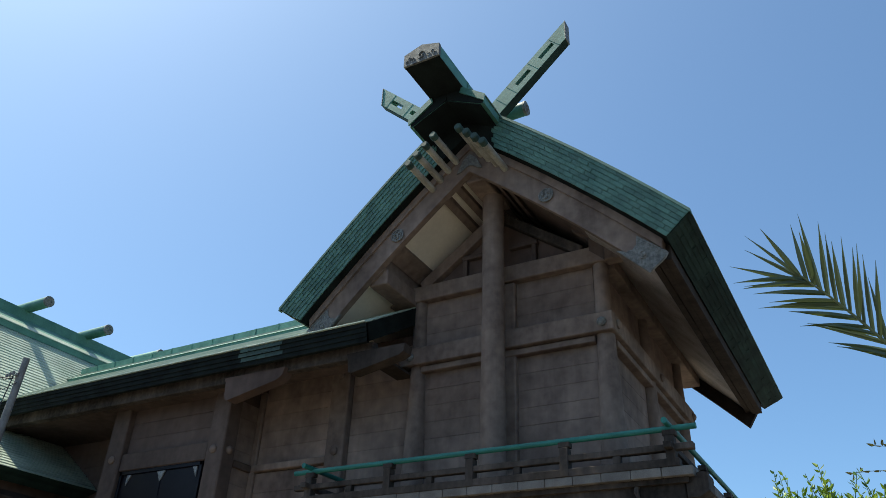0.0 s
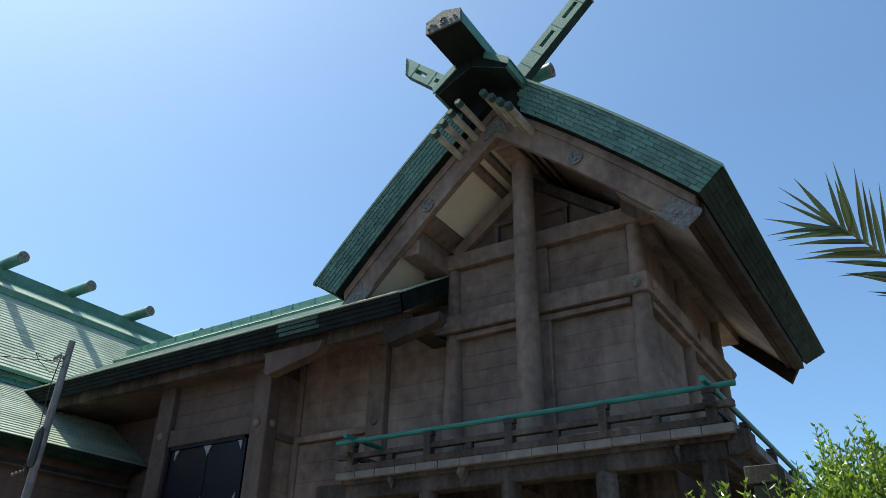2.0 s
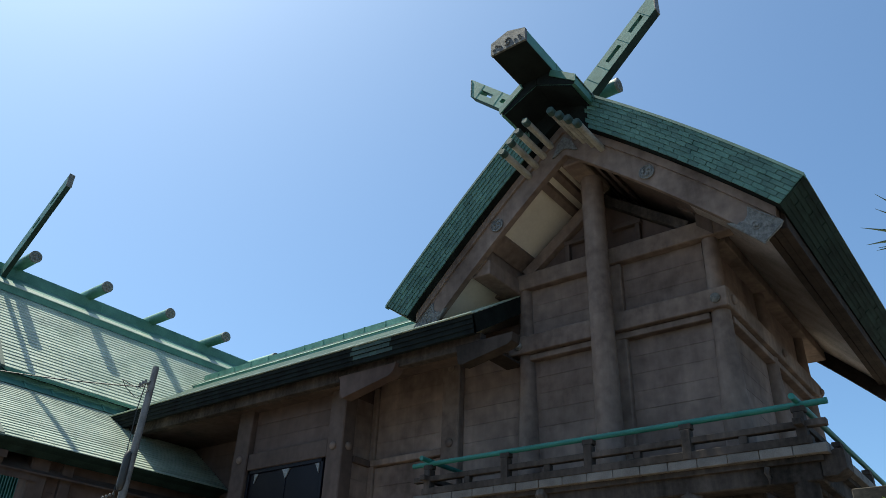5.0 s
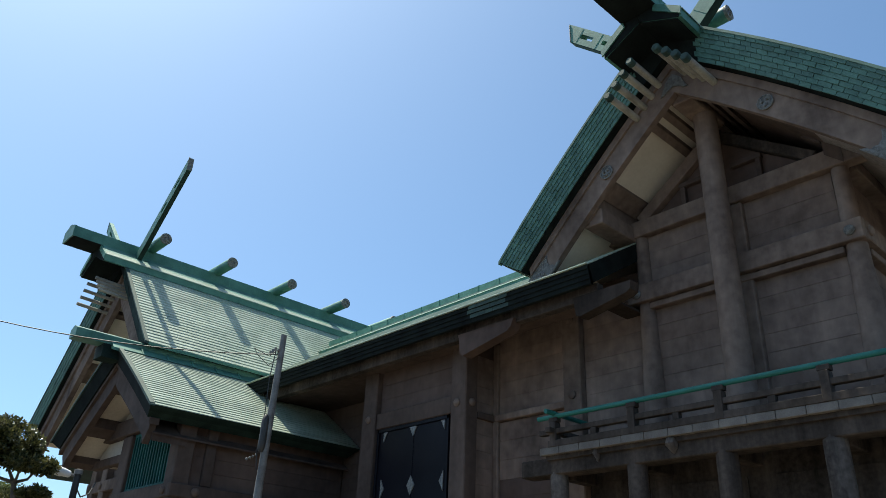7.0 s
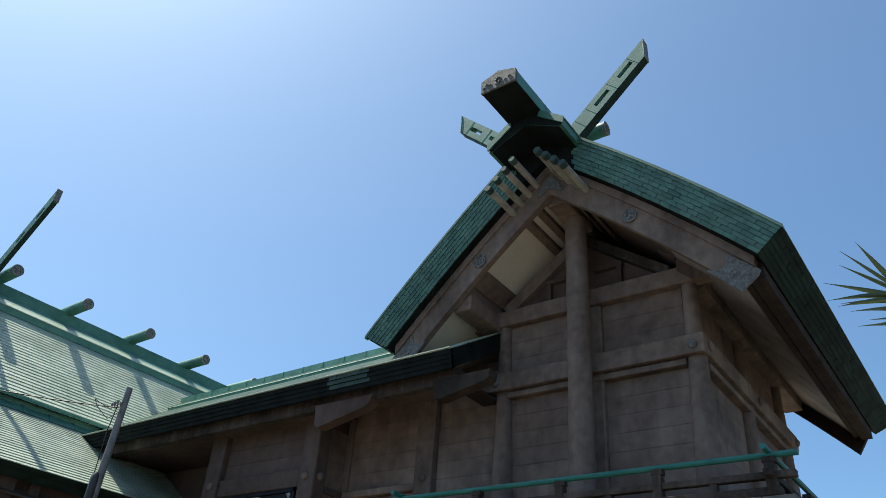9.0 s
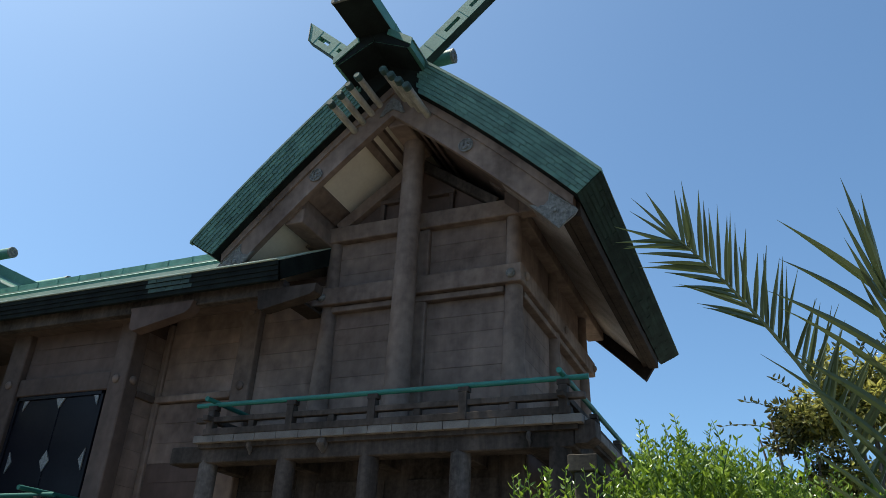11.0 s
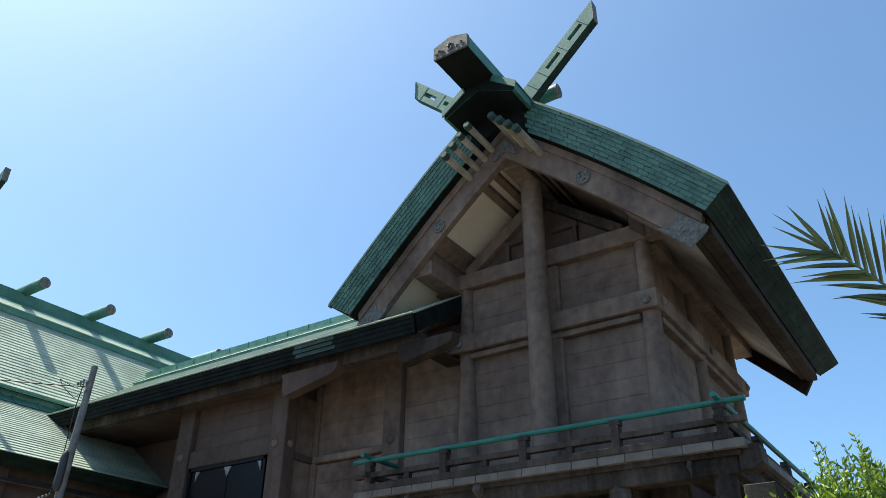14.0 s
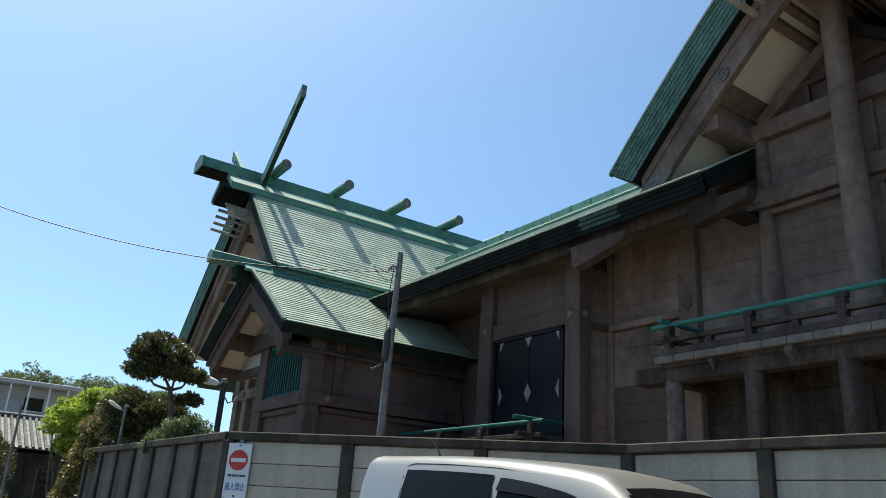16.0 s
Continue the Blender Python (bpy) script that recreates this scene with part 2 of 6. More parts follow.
# ---- mesh tools ----
class Build:
    """Collects vertices and faces of one mesh."""

    def __init__(self):
        self.v, self.f = [], []

    def add(self, verts, faces):
        n = len(self.v)
        self.v += [tuple(p) for p in verts]
        self.f += [tuple(i + n for i in f) for f in faces]
        return self

    def box(self, x0, x1, y0, y1, z0, z1, chamfer=0.0):
        c = chamfer
        if not c:
            v = [(x, y, z) for x in (x0, x1) for y in (y0, y1) for z in (z0, z1)]
            return self.add(v, [(0, 1, 3, 2), (4, 6, 7, 5), (0, 4, 5, 1), (2, 3, 7, 6), (0, 2, 6, 4), (1, 5, 7, 3)])
        bm = bmesh.new()
        bmesh.ops.create_cube(bm, size=1)
        for p in bm.verts:
            p.co = ((x0 + x1) / 2 + p.co.x * (x1 - x0), (y0 + y1) / 2 + p.co.y * (y1 - y0), (z0 + z1) / 2 + p.co.z * (z1 - z0))
        bmesh.ops.bevel(bm, geom=bm.edges[:], offset=c, segments=1, affect="EDGES")
        bm.verts.index_update()
        self.add([p.co for p in bm.verts], [[q.index for q in f.verts] for f in bm.faces])
        bm.free()
        return self

    def beam(self, a, b, w, h, up=(0, 0, 1), chamfer=0.0):
        """A square beam from a to b, w across and h along up."""
        a, b = Vector(a), Vector(b)
        d = (b - a)
        length = d.length
        d.normalize()
        side = d.cross(Vector(up)).normalized()
        top = side.cross(d)
        m = Matrix((d, side, top)).transposed()
        part_box = Build().box(0, length, -w / 2, w / 2, -h / 2, h / 2, chamfer)
        return self.add([a + m @ Vector(p) for p in part_box.v], part_box.f)

    def tube(self, points, radii, n=12, caps=True):
        """A round bar along points; radii one number or one for each point."""
        pts = [Vector(p) for p in points]
        radii = radii if hasattr(radii, "__len__") else [radii] * len(pts)
        rings, ref = [], None
        for i, p in enumerate(pts):
            d = (pts[min(i + 1, len(pts) - 1)] - pts[max(i - 1, 0)]).normalized()
            if ref is None:
                ref = d.orthogonal().normalized()
            u = (ref - d * ref.dot(d)).normalized()
            ref = u
            w = d.cross(u)
            rings.append([p + (u * math.cos(2 * math.pi * k / n) + w * math.sin(2 * math.pi * k / n)) * radii[i] for k in range(n)])
        faces = [(i * n + k, i * n + (k + 1) % n, (i + 1) * n + (k + 1) % n, (i + 1) * n + k) for i in range(len(pts) - 1) for k in range(n)]
        if caps:
            faces += [tuple(range(n - 1, -1, -1)), tuple(range((len(pts) - 1) * n, len(pts) * n))]
        return self.add([p for r in rings for p in r], faces)

    def prism(self, profile, axis, a, b, shift=None):
        """A closed outline of (u, v) pairs pushed along an axis from a to b; along x the pairs are (y, z), along y (x, z), along z (x, y)."""
        n = len(profile)
        place = {"x": lambda s, u, v: (s, u, v), "y": lambda s, u, v: (u, s, v), "z": lambda s, u, v: (u, v, s)}[axis]
        v = [place(a, *p) for p in profile] + [place(b, *p) for p in (shift or profile)]
        return self.add(v, [(k, (k + 1) % n, n + (k + 1) % n, n + k) for k in range(n)] + [tuple(range(n - 1, -1, -1)), tuple(range(n, 2 * n))])

    def strip(self, near, far, thick):
        """A curved plate between two rows of points, thick downwards."""
        n = len(near)
        lower = [Vector(p) - Vector((0, 0, thick)) for p in list(near) + list(far)]
        faces = []
        for k in range(n - 1):
            faces += [(k, k + 1, n + k + 1, n + k), (2 * n + k, 3 * n + k, 3 * n + k + 1, 2 * n + k + 1), (k, 2 * n + k, 2 * n + k + 1, k + 1), (n + k, n + k + 1, 3 * n + k + 1, 3 * n + k)]
        faces += [(0, n, 3 * n, 2 * n), (n - 1, 3 * n - 1, 4 * n - 1, 2 * n - 1)]
        return self.add(list(near) + list(far) + lower, faces)

    def ball(self, c, r, n=10, squash=1.0):
        rows = n // 2
        v = [Vector(c) + Vector((r * math.sin(math.pi * i / rows) * math.cos(2 * math.pi * k / n), r * math.sin(math.pi * i / rows) * math.sin(2 * math.pi * k / n), r * squash * math.cos(math.pi * i / rows))) for i in range(rows + 1) for k in range(n)]
        return self.add(v, [(i * n + k, (i + 1) * n + k, (i + 1) * n + (k + 1) % n, i * n + (k + 1) % n) for i in range(rows) for k in range(n)])

    def data(self, name, material, origin=(0, 0, 0), smooth=True):
        mesh = bpy.data.meshes.new(name)
        o = Vector(origin)
        mesh.from_pydata([Vector(p) - o for p in self.v], [], self.f)
        bm = bmesh.new()
        bm.from_mesh(mesh)
        bmesh.ops.recalc_face_normals(bm, faces=bm.faces[:])
        bm.to_mesh(mesh)
        bm.free()
        if smooth:
            mesh.polygons.foreach_set("use_smooth", [True] * len(mesh.polygons))
            mesh.set_sharp_from_angle(angle=radians(35))
        mesh.materials.append(material)
        return mesh


def base(ob):
    """Where a thing stands in the world; parts and pieces lie in its own axes."""
    while ob.parent:
        ob = ob.parent
    return ob.location


def thing(name, place, label, category, group="", kind=""):
    ob = new(name)
    ob.location = place
    ob.empty_display_size = 0.2
    return tagged(ob, label, category, group, kind)


def solid(name, build, material, label, category, place=(0, 0, 0), group="", kind=""):
    ob = new(name, build.data(name, material, place))
    ob.location = place
    return tagged(ob, label, category, group, kind)


def part(name, build, material, parent, label=""):
    ob = new(name, build.data(name, material, base(parent)))
    ob.parent = parent
    return tagged(ob, label)


def pieces(name, mesh, places, parent):
    """Alike pieces on one mesh, each an object of its own, at poses in the world."""
    shift = Matrix.Translation(-Vector(base(parent)))
    for m in places:
        ob = new(name, mesh)
        ob.parent = parent
        ob.matrix_local = shift @ m


GROUND = 0.1


# ---- ground ----
solid("ground", Build().box(-400, 400, -400, 400, GROUND - 0.5, GROUND), ASPHALT, "dark grey asphalt ground reaching the horizon", "ground", kind="structure")
solid("shrine_yard", Build().prism([(-3.2, -8), (-3.2, 0.1), (-5.95, 3.6), (-6.2, 14), (14, 40), (30, 40), (30, -8)], "z", GROUND, GROUND + 0.12), SOIL, "pale gravel and soil inside the shrine fence", "ground", kind="structure")


# ---- roofs with the ridge along x ----
def curve_points(reach, n=18):
    return [reach * k / n for k in range(n + 1)]


def gable_roof(hall, y0, fall, half, inner, x0, x1, thick, recess, ridge_gap, verge_rows, course, eave_shingles=0, lap=0.008, near=None):
    """Two slopes with a thick shingled verge at x0: fall(d) is the height at d from the ridge; the verge leans back below by recess.
    near: reach and edge thickness of the -y slope where it runs out against a lower ridge."""
    roof, reach = None, (half, inner)
    for s in (1, -1):
        n = 18
        half, inner = (near[0], near[0] - 0.02) if near and s == -1 else reach
        deep = (lambda d: min(thick, near[1] + max(0.0, half - d) * 0.9)) if near and s == -1 else (lambda d: thick)
        top = [(y0 + s * d, fall(d)) for d in curve_points(half, n)]
        low = [(y0 + s * d, fall(d) - deep(d)) for d in curve_points(inner, n)]
        v = [(x, y, z) for x in (x0, x1) for y, z in top] + [(x, y, z) for x in (x0 + recess, x1 - recess) for y, z in low]
        m = n + 1
        f = []
        for k in range(n):
            f += [(k, k + 1, m + k + 1, m + k), (2 * m + k, 3 * m + k, 3 * m + k + 1, 2 * m + k + 1), (k, 2 * m + k, 2 * m + k + 1, k + 1), (m + k, m + k + 1, 3 * m + k + 1, 3 * m + k)]
        f += [(0, m, 3 * m, 2 * m), (m - 1, 3 * m - 1, 4 * m - 1, 2 * m - 1)]
        b = Build().add(v, f)
        # near-black body puts the shade of the roof's underside into the colour
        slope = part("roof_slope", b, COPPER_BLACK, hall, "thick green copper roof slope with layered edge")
        roof = roof or slope
        # sheet courses on top of the slope, each lapping over the one below
        d = ridge_gap
        while d < half - 0.02:
            e = min(d + course, half)
            za, zb = fall(d), fall(e)
            cols, xa = [], x0 - 0.012
            while xa < x1 - 0.01:   # one folded course of sheets of uneven length, with sunk seams between them
                xb = xa + random.uniform(0.55, 1.0)
                xb, lift = (x1 if x1 - xb < 0.3 else xb), random.uniform(0.0, 0.002)
                cols += [(xa, lift), (xb - 0.008, lift), (xb - 0.007, -0.006), (xb - 0.001, -0.006)]
                xa = xb
            cols = cols[:-2]
            v = [p for x, o in cols for p in ((x, y0 + s * d, za + 0.004 + o * 0.3), (x, y0 + s * (e + 0.012), zb + lap + o), (x, y0 + s * (e + 0.012), zb - 0.002), (x, y0 + s * d, za - 0.01))]
            f = [(4 * k + q, 4 * k + (q + 1) % 4, 4 * k + 4 + (q + 1) % 4, 4 * k + 4 + q) for k in range(len(cols) - 1) for q in range(4)] + [(0, 1, 2, 3), tuple(4 * len(cols) - 4 + q for q in (3, 2, 1, 0))]
            row = Build().add(v, f)
            part("roof_course", row, COPPER_ROOF, slope)
            d = e
        # thin folded strip that closes the course ends along the verge
        up = [(y0 + s * dd, fall(dd) + 0.038) for dd in curve_points(half + 0.01, n) if dd > ridge_gap * 0.5]
        cap = Build().strip([(x0 - 0.022, *q) for q in up], [(x0 + 0.07, *q) for q in up], 0.055)
        part("verge_strip", cap, PATCH if near or not verge_rows else SHINGLE, slope)
        # shingles on the verge face
        if verge_rows:
            length = half * 1.38
            cols = int(length / 0.205)
            for r in range(verge_rows):
                cuts = [(c + (0.5 if r % 2 else 0.0) + random.uniform(-0.07, 0.07)) / cols for c in range(-1, cols + 2)]
                for a, e in zip(cuts, cuts[1:]):
                    a, e = max(a, 0.16), min(e, 1.0)
                    if e - a < 0.3 / cols:
                        continue
                    va, vb = r / verge_rows, (r + 1) / verge_rows
                    lift, slip = random.uniform(0.0, 0.007), random.uniform(-0.003, 0.006)

                    def on(t, w, out):
                        y1, z1 = t * half, fall(t * half)
                        y2, z2 = t * inner, fall(t * inner) - deep(t * inner)
                        return (x0 + recess * w - out, y0 + s * (y1 + (y2 - y1) * w), z1 + (z2 - z1) * w)
                    gap = 0.018 / cols
                    quad = [(a + gap, va), (e - gap, va), (e - gap, min(1.0, vb - 0.006 + slip + random.uniform(-0.003, 0.003))), (a + gap, min(1.0, vb - 0.006 + slip))]
                    out = [0.004 + lift, 0.004 + lift, 0.017 + lift, 0.017 + lift]
                    v = [on(t, w, o) for (t, w), o in zip(quad, out)] + [on(t, w, -0.01) for t, w in quad]
                    tile = Build().add(v, [(0, 1, 2, 3), (4, 7, 6, 5), (0, 4, 5, 1), (1, 5, 6, 2), (2, 6, 7, 3), (3, 7, 4, 0)])
                    # verge of a near slope takes dark copper for its shade
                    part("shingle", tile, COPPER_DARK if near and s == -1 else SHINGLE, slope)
        # shingle courses on the eave face
        rows = 6 if eave_shingles and s == -1 else 4
        for r in range(rows):
            w0, w1 = r / rows, (r + 1) / rows
            y1, z1, y2, z2 = y0 + s * half, fall(half), y0 + s * inner, fall(inner) - deep(inner)
            p = lambda w, o: (y1 + (y2 - y1) * w + s * o * 0.35, z1 + (z2 - z1) * w - o)
            a, c = p(w0, 0.002), p(w1, 0.006)
            q, t = p(w0, -0.02), p(w1, -0.02)
            xl, xr = [x0 + recess * w for w in (w0, w1)], [x1 - recess * w for w in (w0, w1)]   # the verges lean back
            part("eave_course", Build().add([(xl[0], *a), (xr[0], *a), (xr[1], *c), (xl[1], *c), (xl[0], *q), (xr[0], *q), (xr[1], *t), (xl[1], *t)],
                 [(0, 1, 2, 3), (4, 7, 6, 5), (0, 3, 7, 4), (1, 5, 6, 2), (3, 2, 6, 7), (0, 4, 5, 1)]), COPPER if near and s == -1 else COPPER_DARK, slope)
            if eave_shingles and s == -1:
                wide = (x1 - x0) / eave_shingles
                for c in range(eave_shingles + 1):
                    xa = x0 + wide * (c - (0.5 if r % 2 else 0.0) + random.uniform(-0.1, 0.1))
                    xa, xb = max(xa + 0.004, xl[0]), min(xa + wide - 0.004, xr[0])
                    if xb - xa < 0.05:
                        continue
                    lift = random.uniform(0.001, 0.008)
                    a, c2, q, t = p(w0, 0.005 + lift * 0.3), p(w1 - 0.012, 0.012 + lift * 0.3), p(w0, -0.01), p(w1 - 0.012, -0.01)
                    ya, yb = max(xa, xl[1]), min(xb, xr[1])
                    tile = Build().add([(xa, *a), (xb, *a), (yb, *c2), (ya, *c2), (xa, *q), (xb, *q), (yb, *t), (ya, *t)],
                                       [(0, 1, 2, 3), (4, 7, 6, 5), (0, 3, 7, 4), (1, 5, 6, 2), (3, 2, 6, 7), (0, 4, 5, 1)])
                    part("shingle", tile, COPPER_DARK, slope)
    return roof


def swirl_disc(x, y, z, r, hall, axis="x"):
    """A round crest with three comma shapes, on a face that looks along -x or -y."""
    b = Build()
    turn = (lambda u, v, o: (x - o, y + u, z + v)) if axis == "x" else (lambda u, v, o: (x + u, y - o, z + v))
    b.tube([turn(0, 0, -0.02), turn(0, 0, 0.012)], r, 24)
    crest = part("crest", b, CREST, hall, "round pewter crest with three commas")
    rim = Build()
    rim.tube([turn(r * math.cos(a), r * math.sin(a), 0.012) for a in [2 * math.pi * k / 24 for k in range(25)]], r * 0.1, 6)
    part("rim", rim, CREST, crest)
    for k in range(3):
        a0 = 2 * math.pi * k / 3
        pts = [turn(r * q * math.cos(a0 + w), r * q * math.sin(a0 + w), 0.014) for q, w in ((0.3, 0.0), (0.5, 0.35), (0.66, 0.9), (0.72, 1.5), (0.72, 1.9))]
        part("comma", Build().tube(pts, [r * 0.2, r * 0.18, r * 0.12, r * 0.07, r * 0.02], 8), CREST, crest)


def chigi(hall, x, y0, z0, reach, tip, width, thick, holes):
    """The two crossing finial boards over the gable, cut upright at the tip, with slots through them."""
    for s in (1, -1):
        a, e = Vector((y0 + s * 0.26, z0 + 0.38 * (tip - z0) / (reach + 0.12))), Vector((y0 + s * reach, tip))
        d = (e - a).normalized()
        nrm = Vector((-d.y, d.x))
        if nrm.y < 0:
            nrm = -nrm
        length = (e - a).length
        cuts = sorted([0.0] + [length - h + o for h in holes for o in (-0.175, 0.175)] + [length])
        b = Build()
        w, slot = width / 2, 0.042

        def at(t, u, end=False):
            p = a + d * t + nrm * u
            if end:   # upright cut
                p = p + d * ((y0 + s * reach - p.x) / d.x)
            return p
        us, m = (-w, -slot, slot, w), len(cuts)
        solid_cell = lambda i, j: 0 <= i < m - 1 and 0 <= j < 3 and not (i % 2 and j == 1)
        grid = [[at(t, u, i == m - 1) for u in us] for i, t in enumerate(cuts)]
        verts = [(x + o, p.x, p.y) for o in (-thick / 2, thick / 2) for column in grid for p in column]
        ix = lambda i, j, back: back * m * 4 + i * 4 + j
        faces = []
        for i in range(m - 1):
            for j in range(3):
                if not solid_cell(i, j):
                    continue
                loop = [(i, j), (i + 1, j), (i + 1, j + 1), (i, j + 1)]
                faces += [[ix(*q, 0) for q in loop], [ix(*q, 1) for q in reversed(loop)]]
                for (a0, a1), other in zip(zip(loop, loop[1:] + loop[:1]), ((i, j - 1), (i + 1, j), (i, j + 1), (i - 1, j))):
                    if not solid_cell(*other):
                        faces.append([ix(*a0, 0), ix(*a0, 1), ix(*a1, 1), ix(*a1, 0)])
        b.add(verts, faces)
        board = part("finial_board", b, COPPER, hall, "slotted green copper finial board crossing over the ridge")
        lo, hi = at(0.02, -w - 0.006), at(length, -w - 0.006, True)
        # dark strip paints the shade along the board's lower edge
        part("underside", Build().beam((x, lo.x, lo.y), (x, hi.x, hi.y), thick - 0.01, 0.01, (0, nrm.x, nrm.y)), COPPER_DARK, board, "underside with shade put into the colour")
        q = [at(length, -w, True), at(length, w, True)]
        part("tip_cap", Build().box(x - thick / 2 - 0.01, x + thick / 2 + 0.01, min(q[0].x, q[0].x + s * 0.02), max(q[0].x, q[0].x + s * 0.02), min(q[0].y, q[1].y), max(q[0].y, q[1].y), 0.004), CREST, board)
        for k in range(1, 8):   # sheet seams on both faces
            t = length * k / 8
            if any(abs(t - (length - h)) < 0.2 for h in holes):
                continue
            p, q = at(t, -w + 0.004), at(t, w - 0.004)
            part("seam", Build().beam((x - thick / 2, p.x, p.y), (x - thick / 2, q.x, q.y), 0.008, 0.006, (1, 0, 0)), COPPER, board)


def ridge(hall, y0, z, half, x0, x1, saddle_x0, saddle_x1, wing, logs, log_r, log_half, scale=1.0, end=None, sink=0.0):
    """Ridge box with a pointed top, the saddle sheets under it and the round logs across it."""
    h = 0.235 * scale
    box = part("ridge_box", Build().prism([(y0 - half, z), (y0 + half, z), (y0 + half, z + h), (y0, z + h + 0.11 * scale), (y0 - half, z + h)], "x", x0, x1), COPPER, hall, "green copper ridge box with pointed top")
    # thin near-black plate paints the shade below the box
    part("underside", Build().box(x0 + 0.005, saddle_x0 + 0.3, y0 - half + 0.004, y0 + half - 0.004, z - 0.012, z - 0.001), COPPER_BLACK, box, "underside of the ridge box with its shade painted in")
    plate = part("end_plate", Build().prism([(y0 - half * 1.02, z - 0.01), (y0 + half * 1.02, z - 0.01), (y0 + half * 1.02, z + h + 0.01), (y0, z + h + 0.12 * scale), (y0 - half * 1.02, z + h + 0.01)], "x", x0 - 0.03, x0 + 0.03), end or PEWTER, box, "embossed ridge end plate")
    if not end:
        face = lambda u, v: (x0 - 0.034, y0 + u * scale, z + v * scale)
        for a0 in (0.4, 3.54):   # two commas round each other, with cloud scrolls beside them
            pts = [face(w * math.cos(a0 + t), 0.125 + w * math.sin(a0 + t)) for w, t in ((0.030, 0.0), (0.052, 0.6), (0.066, 1.3), (0.070, 2.0), (0.070, 2.6))]
            part("comma", Build().tube(pts, [0.022, 0.020, 0.014, 0.008, 0.003], 8), PEWTER, box)
        for s in (1, -1):
            for u, v, r in ((0.14, 0.075, 0.040), (0.21, 0.12, 0.036), (0.255, 0.06, 0.034)):
                pts = [face(s * (u + r * (1 - 0.1 * m) * math.cos(0.8 * m)), v + r * (1 - 0.1 * m) * math.sin(0.8 * m)) for m in range(8)]
                part("scroll", Build().tube(pts, [0.004, 0.006, 0.007, 0.007, 0.006, 0.006, 0.005, 0.003], 6), PEWTER, box)
    n = int((x1 - x0) / 0.9)
    for k in range(1, n):
        x = x0 + (x1 - x0) * k / n
        part("seam", Build().prism([(y0 - half - 0.006, z - 0.006), (y0 + half + 0.006, z - 0.006), (y0 + half + 0.006, z + h + 0.004), (y0, z + h + 0.116 * scale), (y0 - half - 0.006, z + h + 0.004)], "x", x - 0.008, x + 0.008), COPPER, box)
    drop, lip = 0.33 * scale, 0.15 * scale
    for s in (1, -1):
        prof = [(y0 + s * half, z + 0.005), (y0 + s * wing, z - drop), (y0 + s * (wing - 0.02), z - drop - lip), (y0 + s * (wing - 0.08), z - drop - lip), (y0 + s * 0.02, z - 0.16 * scale), (y0 + s * 0.02, z + 0.005)]
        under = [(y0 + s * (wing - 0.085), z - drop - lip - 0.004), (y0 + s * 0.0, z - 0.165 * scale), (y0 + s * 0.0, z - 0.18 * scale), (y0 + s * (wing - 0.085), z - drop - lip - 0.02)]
        # near-black sheet and front plate paint the shade under the saddle
        part("saddle_underside", Build().prism(under, "x", saddle_x0 + 0.004, saddle_x1 - 0.01), COPPER_BLACK, hall, "underside of the saddle with its shade painted in")
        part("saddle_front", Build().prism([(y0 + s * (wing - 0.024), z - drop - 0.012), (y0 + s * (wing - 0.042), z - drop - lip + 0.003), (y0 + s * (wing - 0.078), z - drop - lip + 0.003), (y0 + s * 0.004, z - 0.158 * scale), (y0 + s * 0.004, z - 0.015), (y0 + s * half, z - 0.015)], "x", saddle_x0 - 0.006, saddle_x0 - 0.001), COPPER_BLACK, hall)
        part("saddle_fascia", Build().prism([(y0 + s * half * 0.9, z + 0.012), (y0 + s * (wing + 0.012), z - drop + 0.006), (y0 + s * (wing - 0.004), z - drop - 0.125 * scale), (y0 + s * half * 0.8, z - 0.105 * scale)], "x", saddle_x0 - 0.035, saddle_x0 - 0.009), COPPER, hall, "green copper fascia along the saddle front")
        part("saddle_sheet", Build().prism(prof, "x", saddle_x0, saddle_x1), COPPER, hall, "green copper saddle sheet below the ridge")
    for s in (1, -1):   # fold along each saddle sheet's lower edge, its pale colour painting the sunlit highlight
        at = lambda u, up: (y0 + s * (half + (wing - half) * u), z + 0.005 - (drop + 0.005) * u + up)
        part("saddle_fold", Build().prism([at(0.72, 0.004), at(1.0, 0.006), at(1.04, -0.01), at(1.04, 0.012), at(0.72, 0.018)], "x", saddle_x0 + 0.01, saddle_x1 - 0.01), COPPER_ROOF, hall)
    for x in logs:
        log = part("ridge_log", Build().tube([(x, y0 - log_half, z + h + 0.1 * scale + log_r * 0.75 - sink), (x, y0 + log_half, z + h + 0.1 * scale + log_r * 0.75 - sink)], log_r, 20), COPPER, hall, "round green copper log lying across the ridge")
        for s in (-1, 1):
            yy = y0 + s * log_half
            part("end_cap", Build().tube([(x, yy - s * 0.03, z + h + 0.1 * scale + log_r * 0.75 - sink), (x, yy + s * 0.02, z + h + 0.1 * scale + log_r * 0.75 - sink)], log_r * 1.03, 20), CREST, log, "pale crest cap")
        zc = z + h + 0.1 * scale + log_r * 0.75 - sink
        for k in range(3):
            a0 = 2 * math.pi * k / 3
            pts = [(x + log_r * q * math.cos(a0 + w), y0 - log_half - 0.02, zc + log_r * q * math.sin(a0 + w)) for q, w in ((0.3, 0.0), (0.5, 0.4), (0.66, 1.0), (0.7, 1.7))]
            part("comma", Build().tube(pts, [log_r * 0.17, log_r * 0.15, log_r * 0.1, log_r * 0.03], 6), CREST, log)


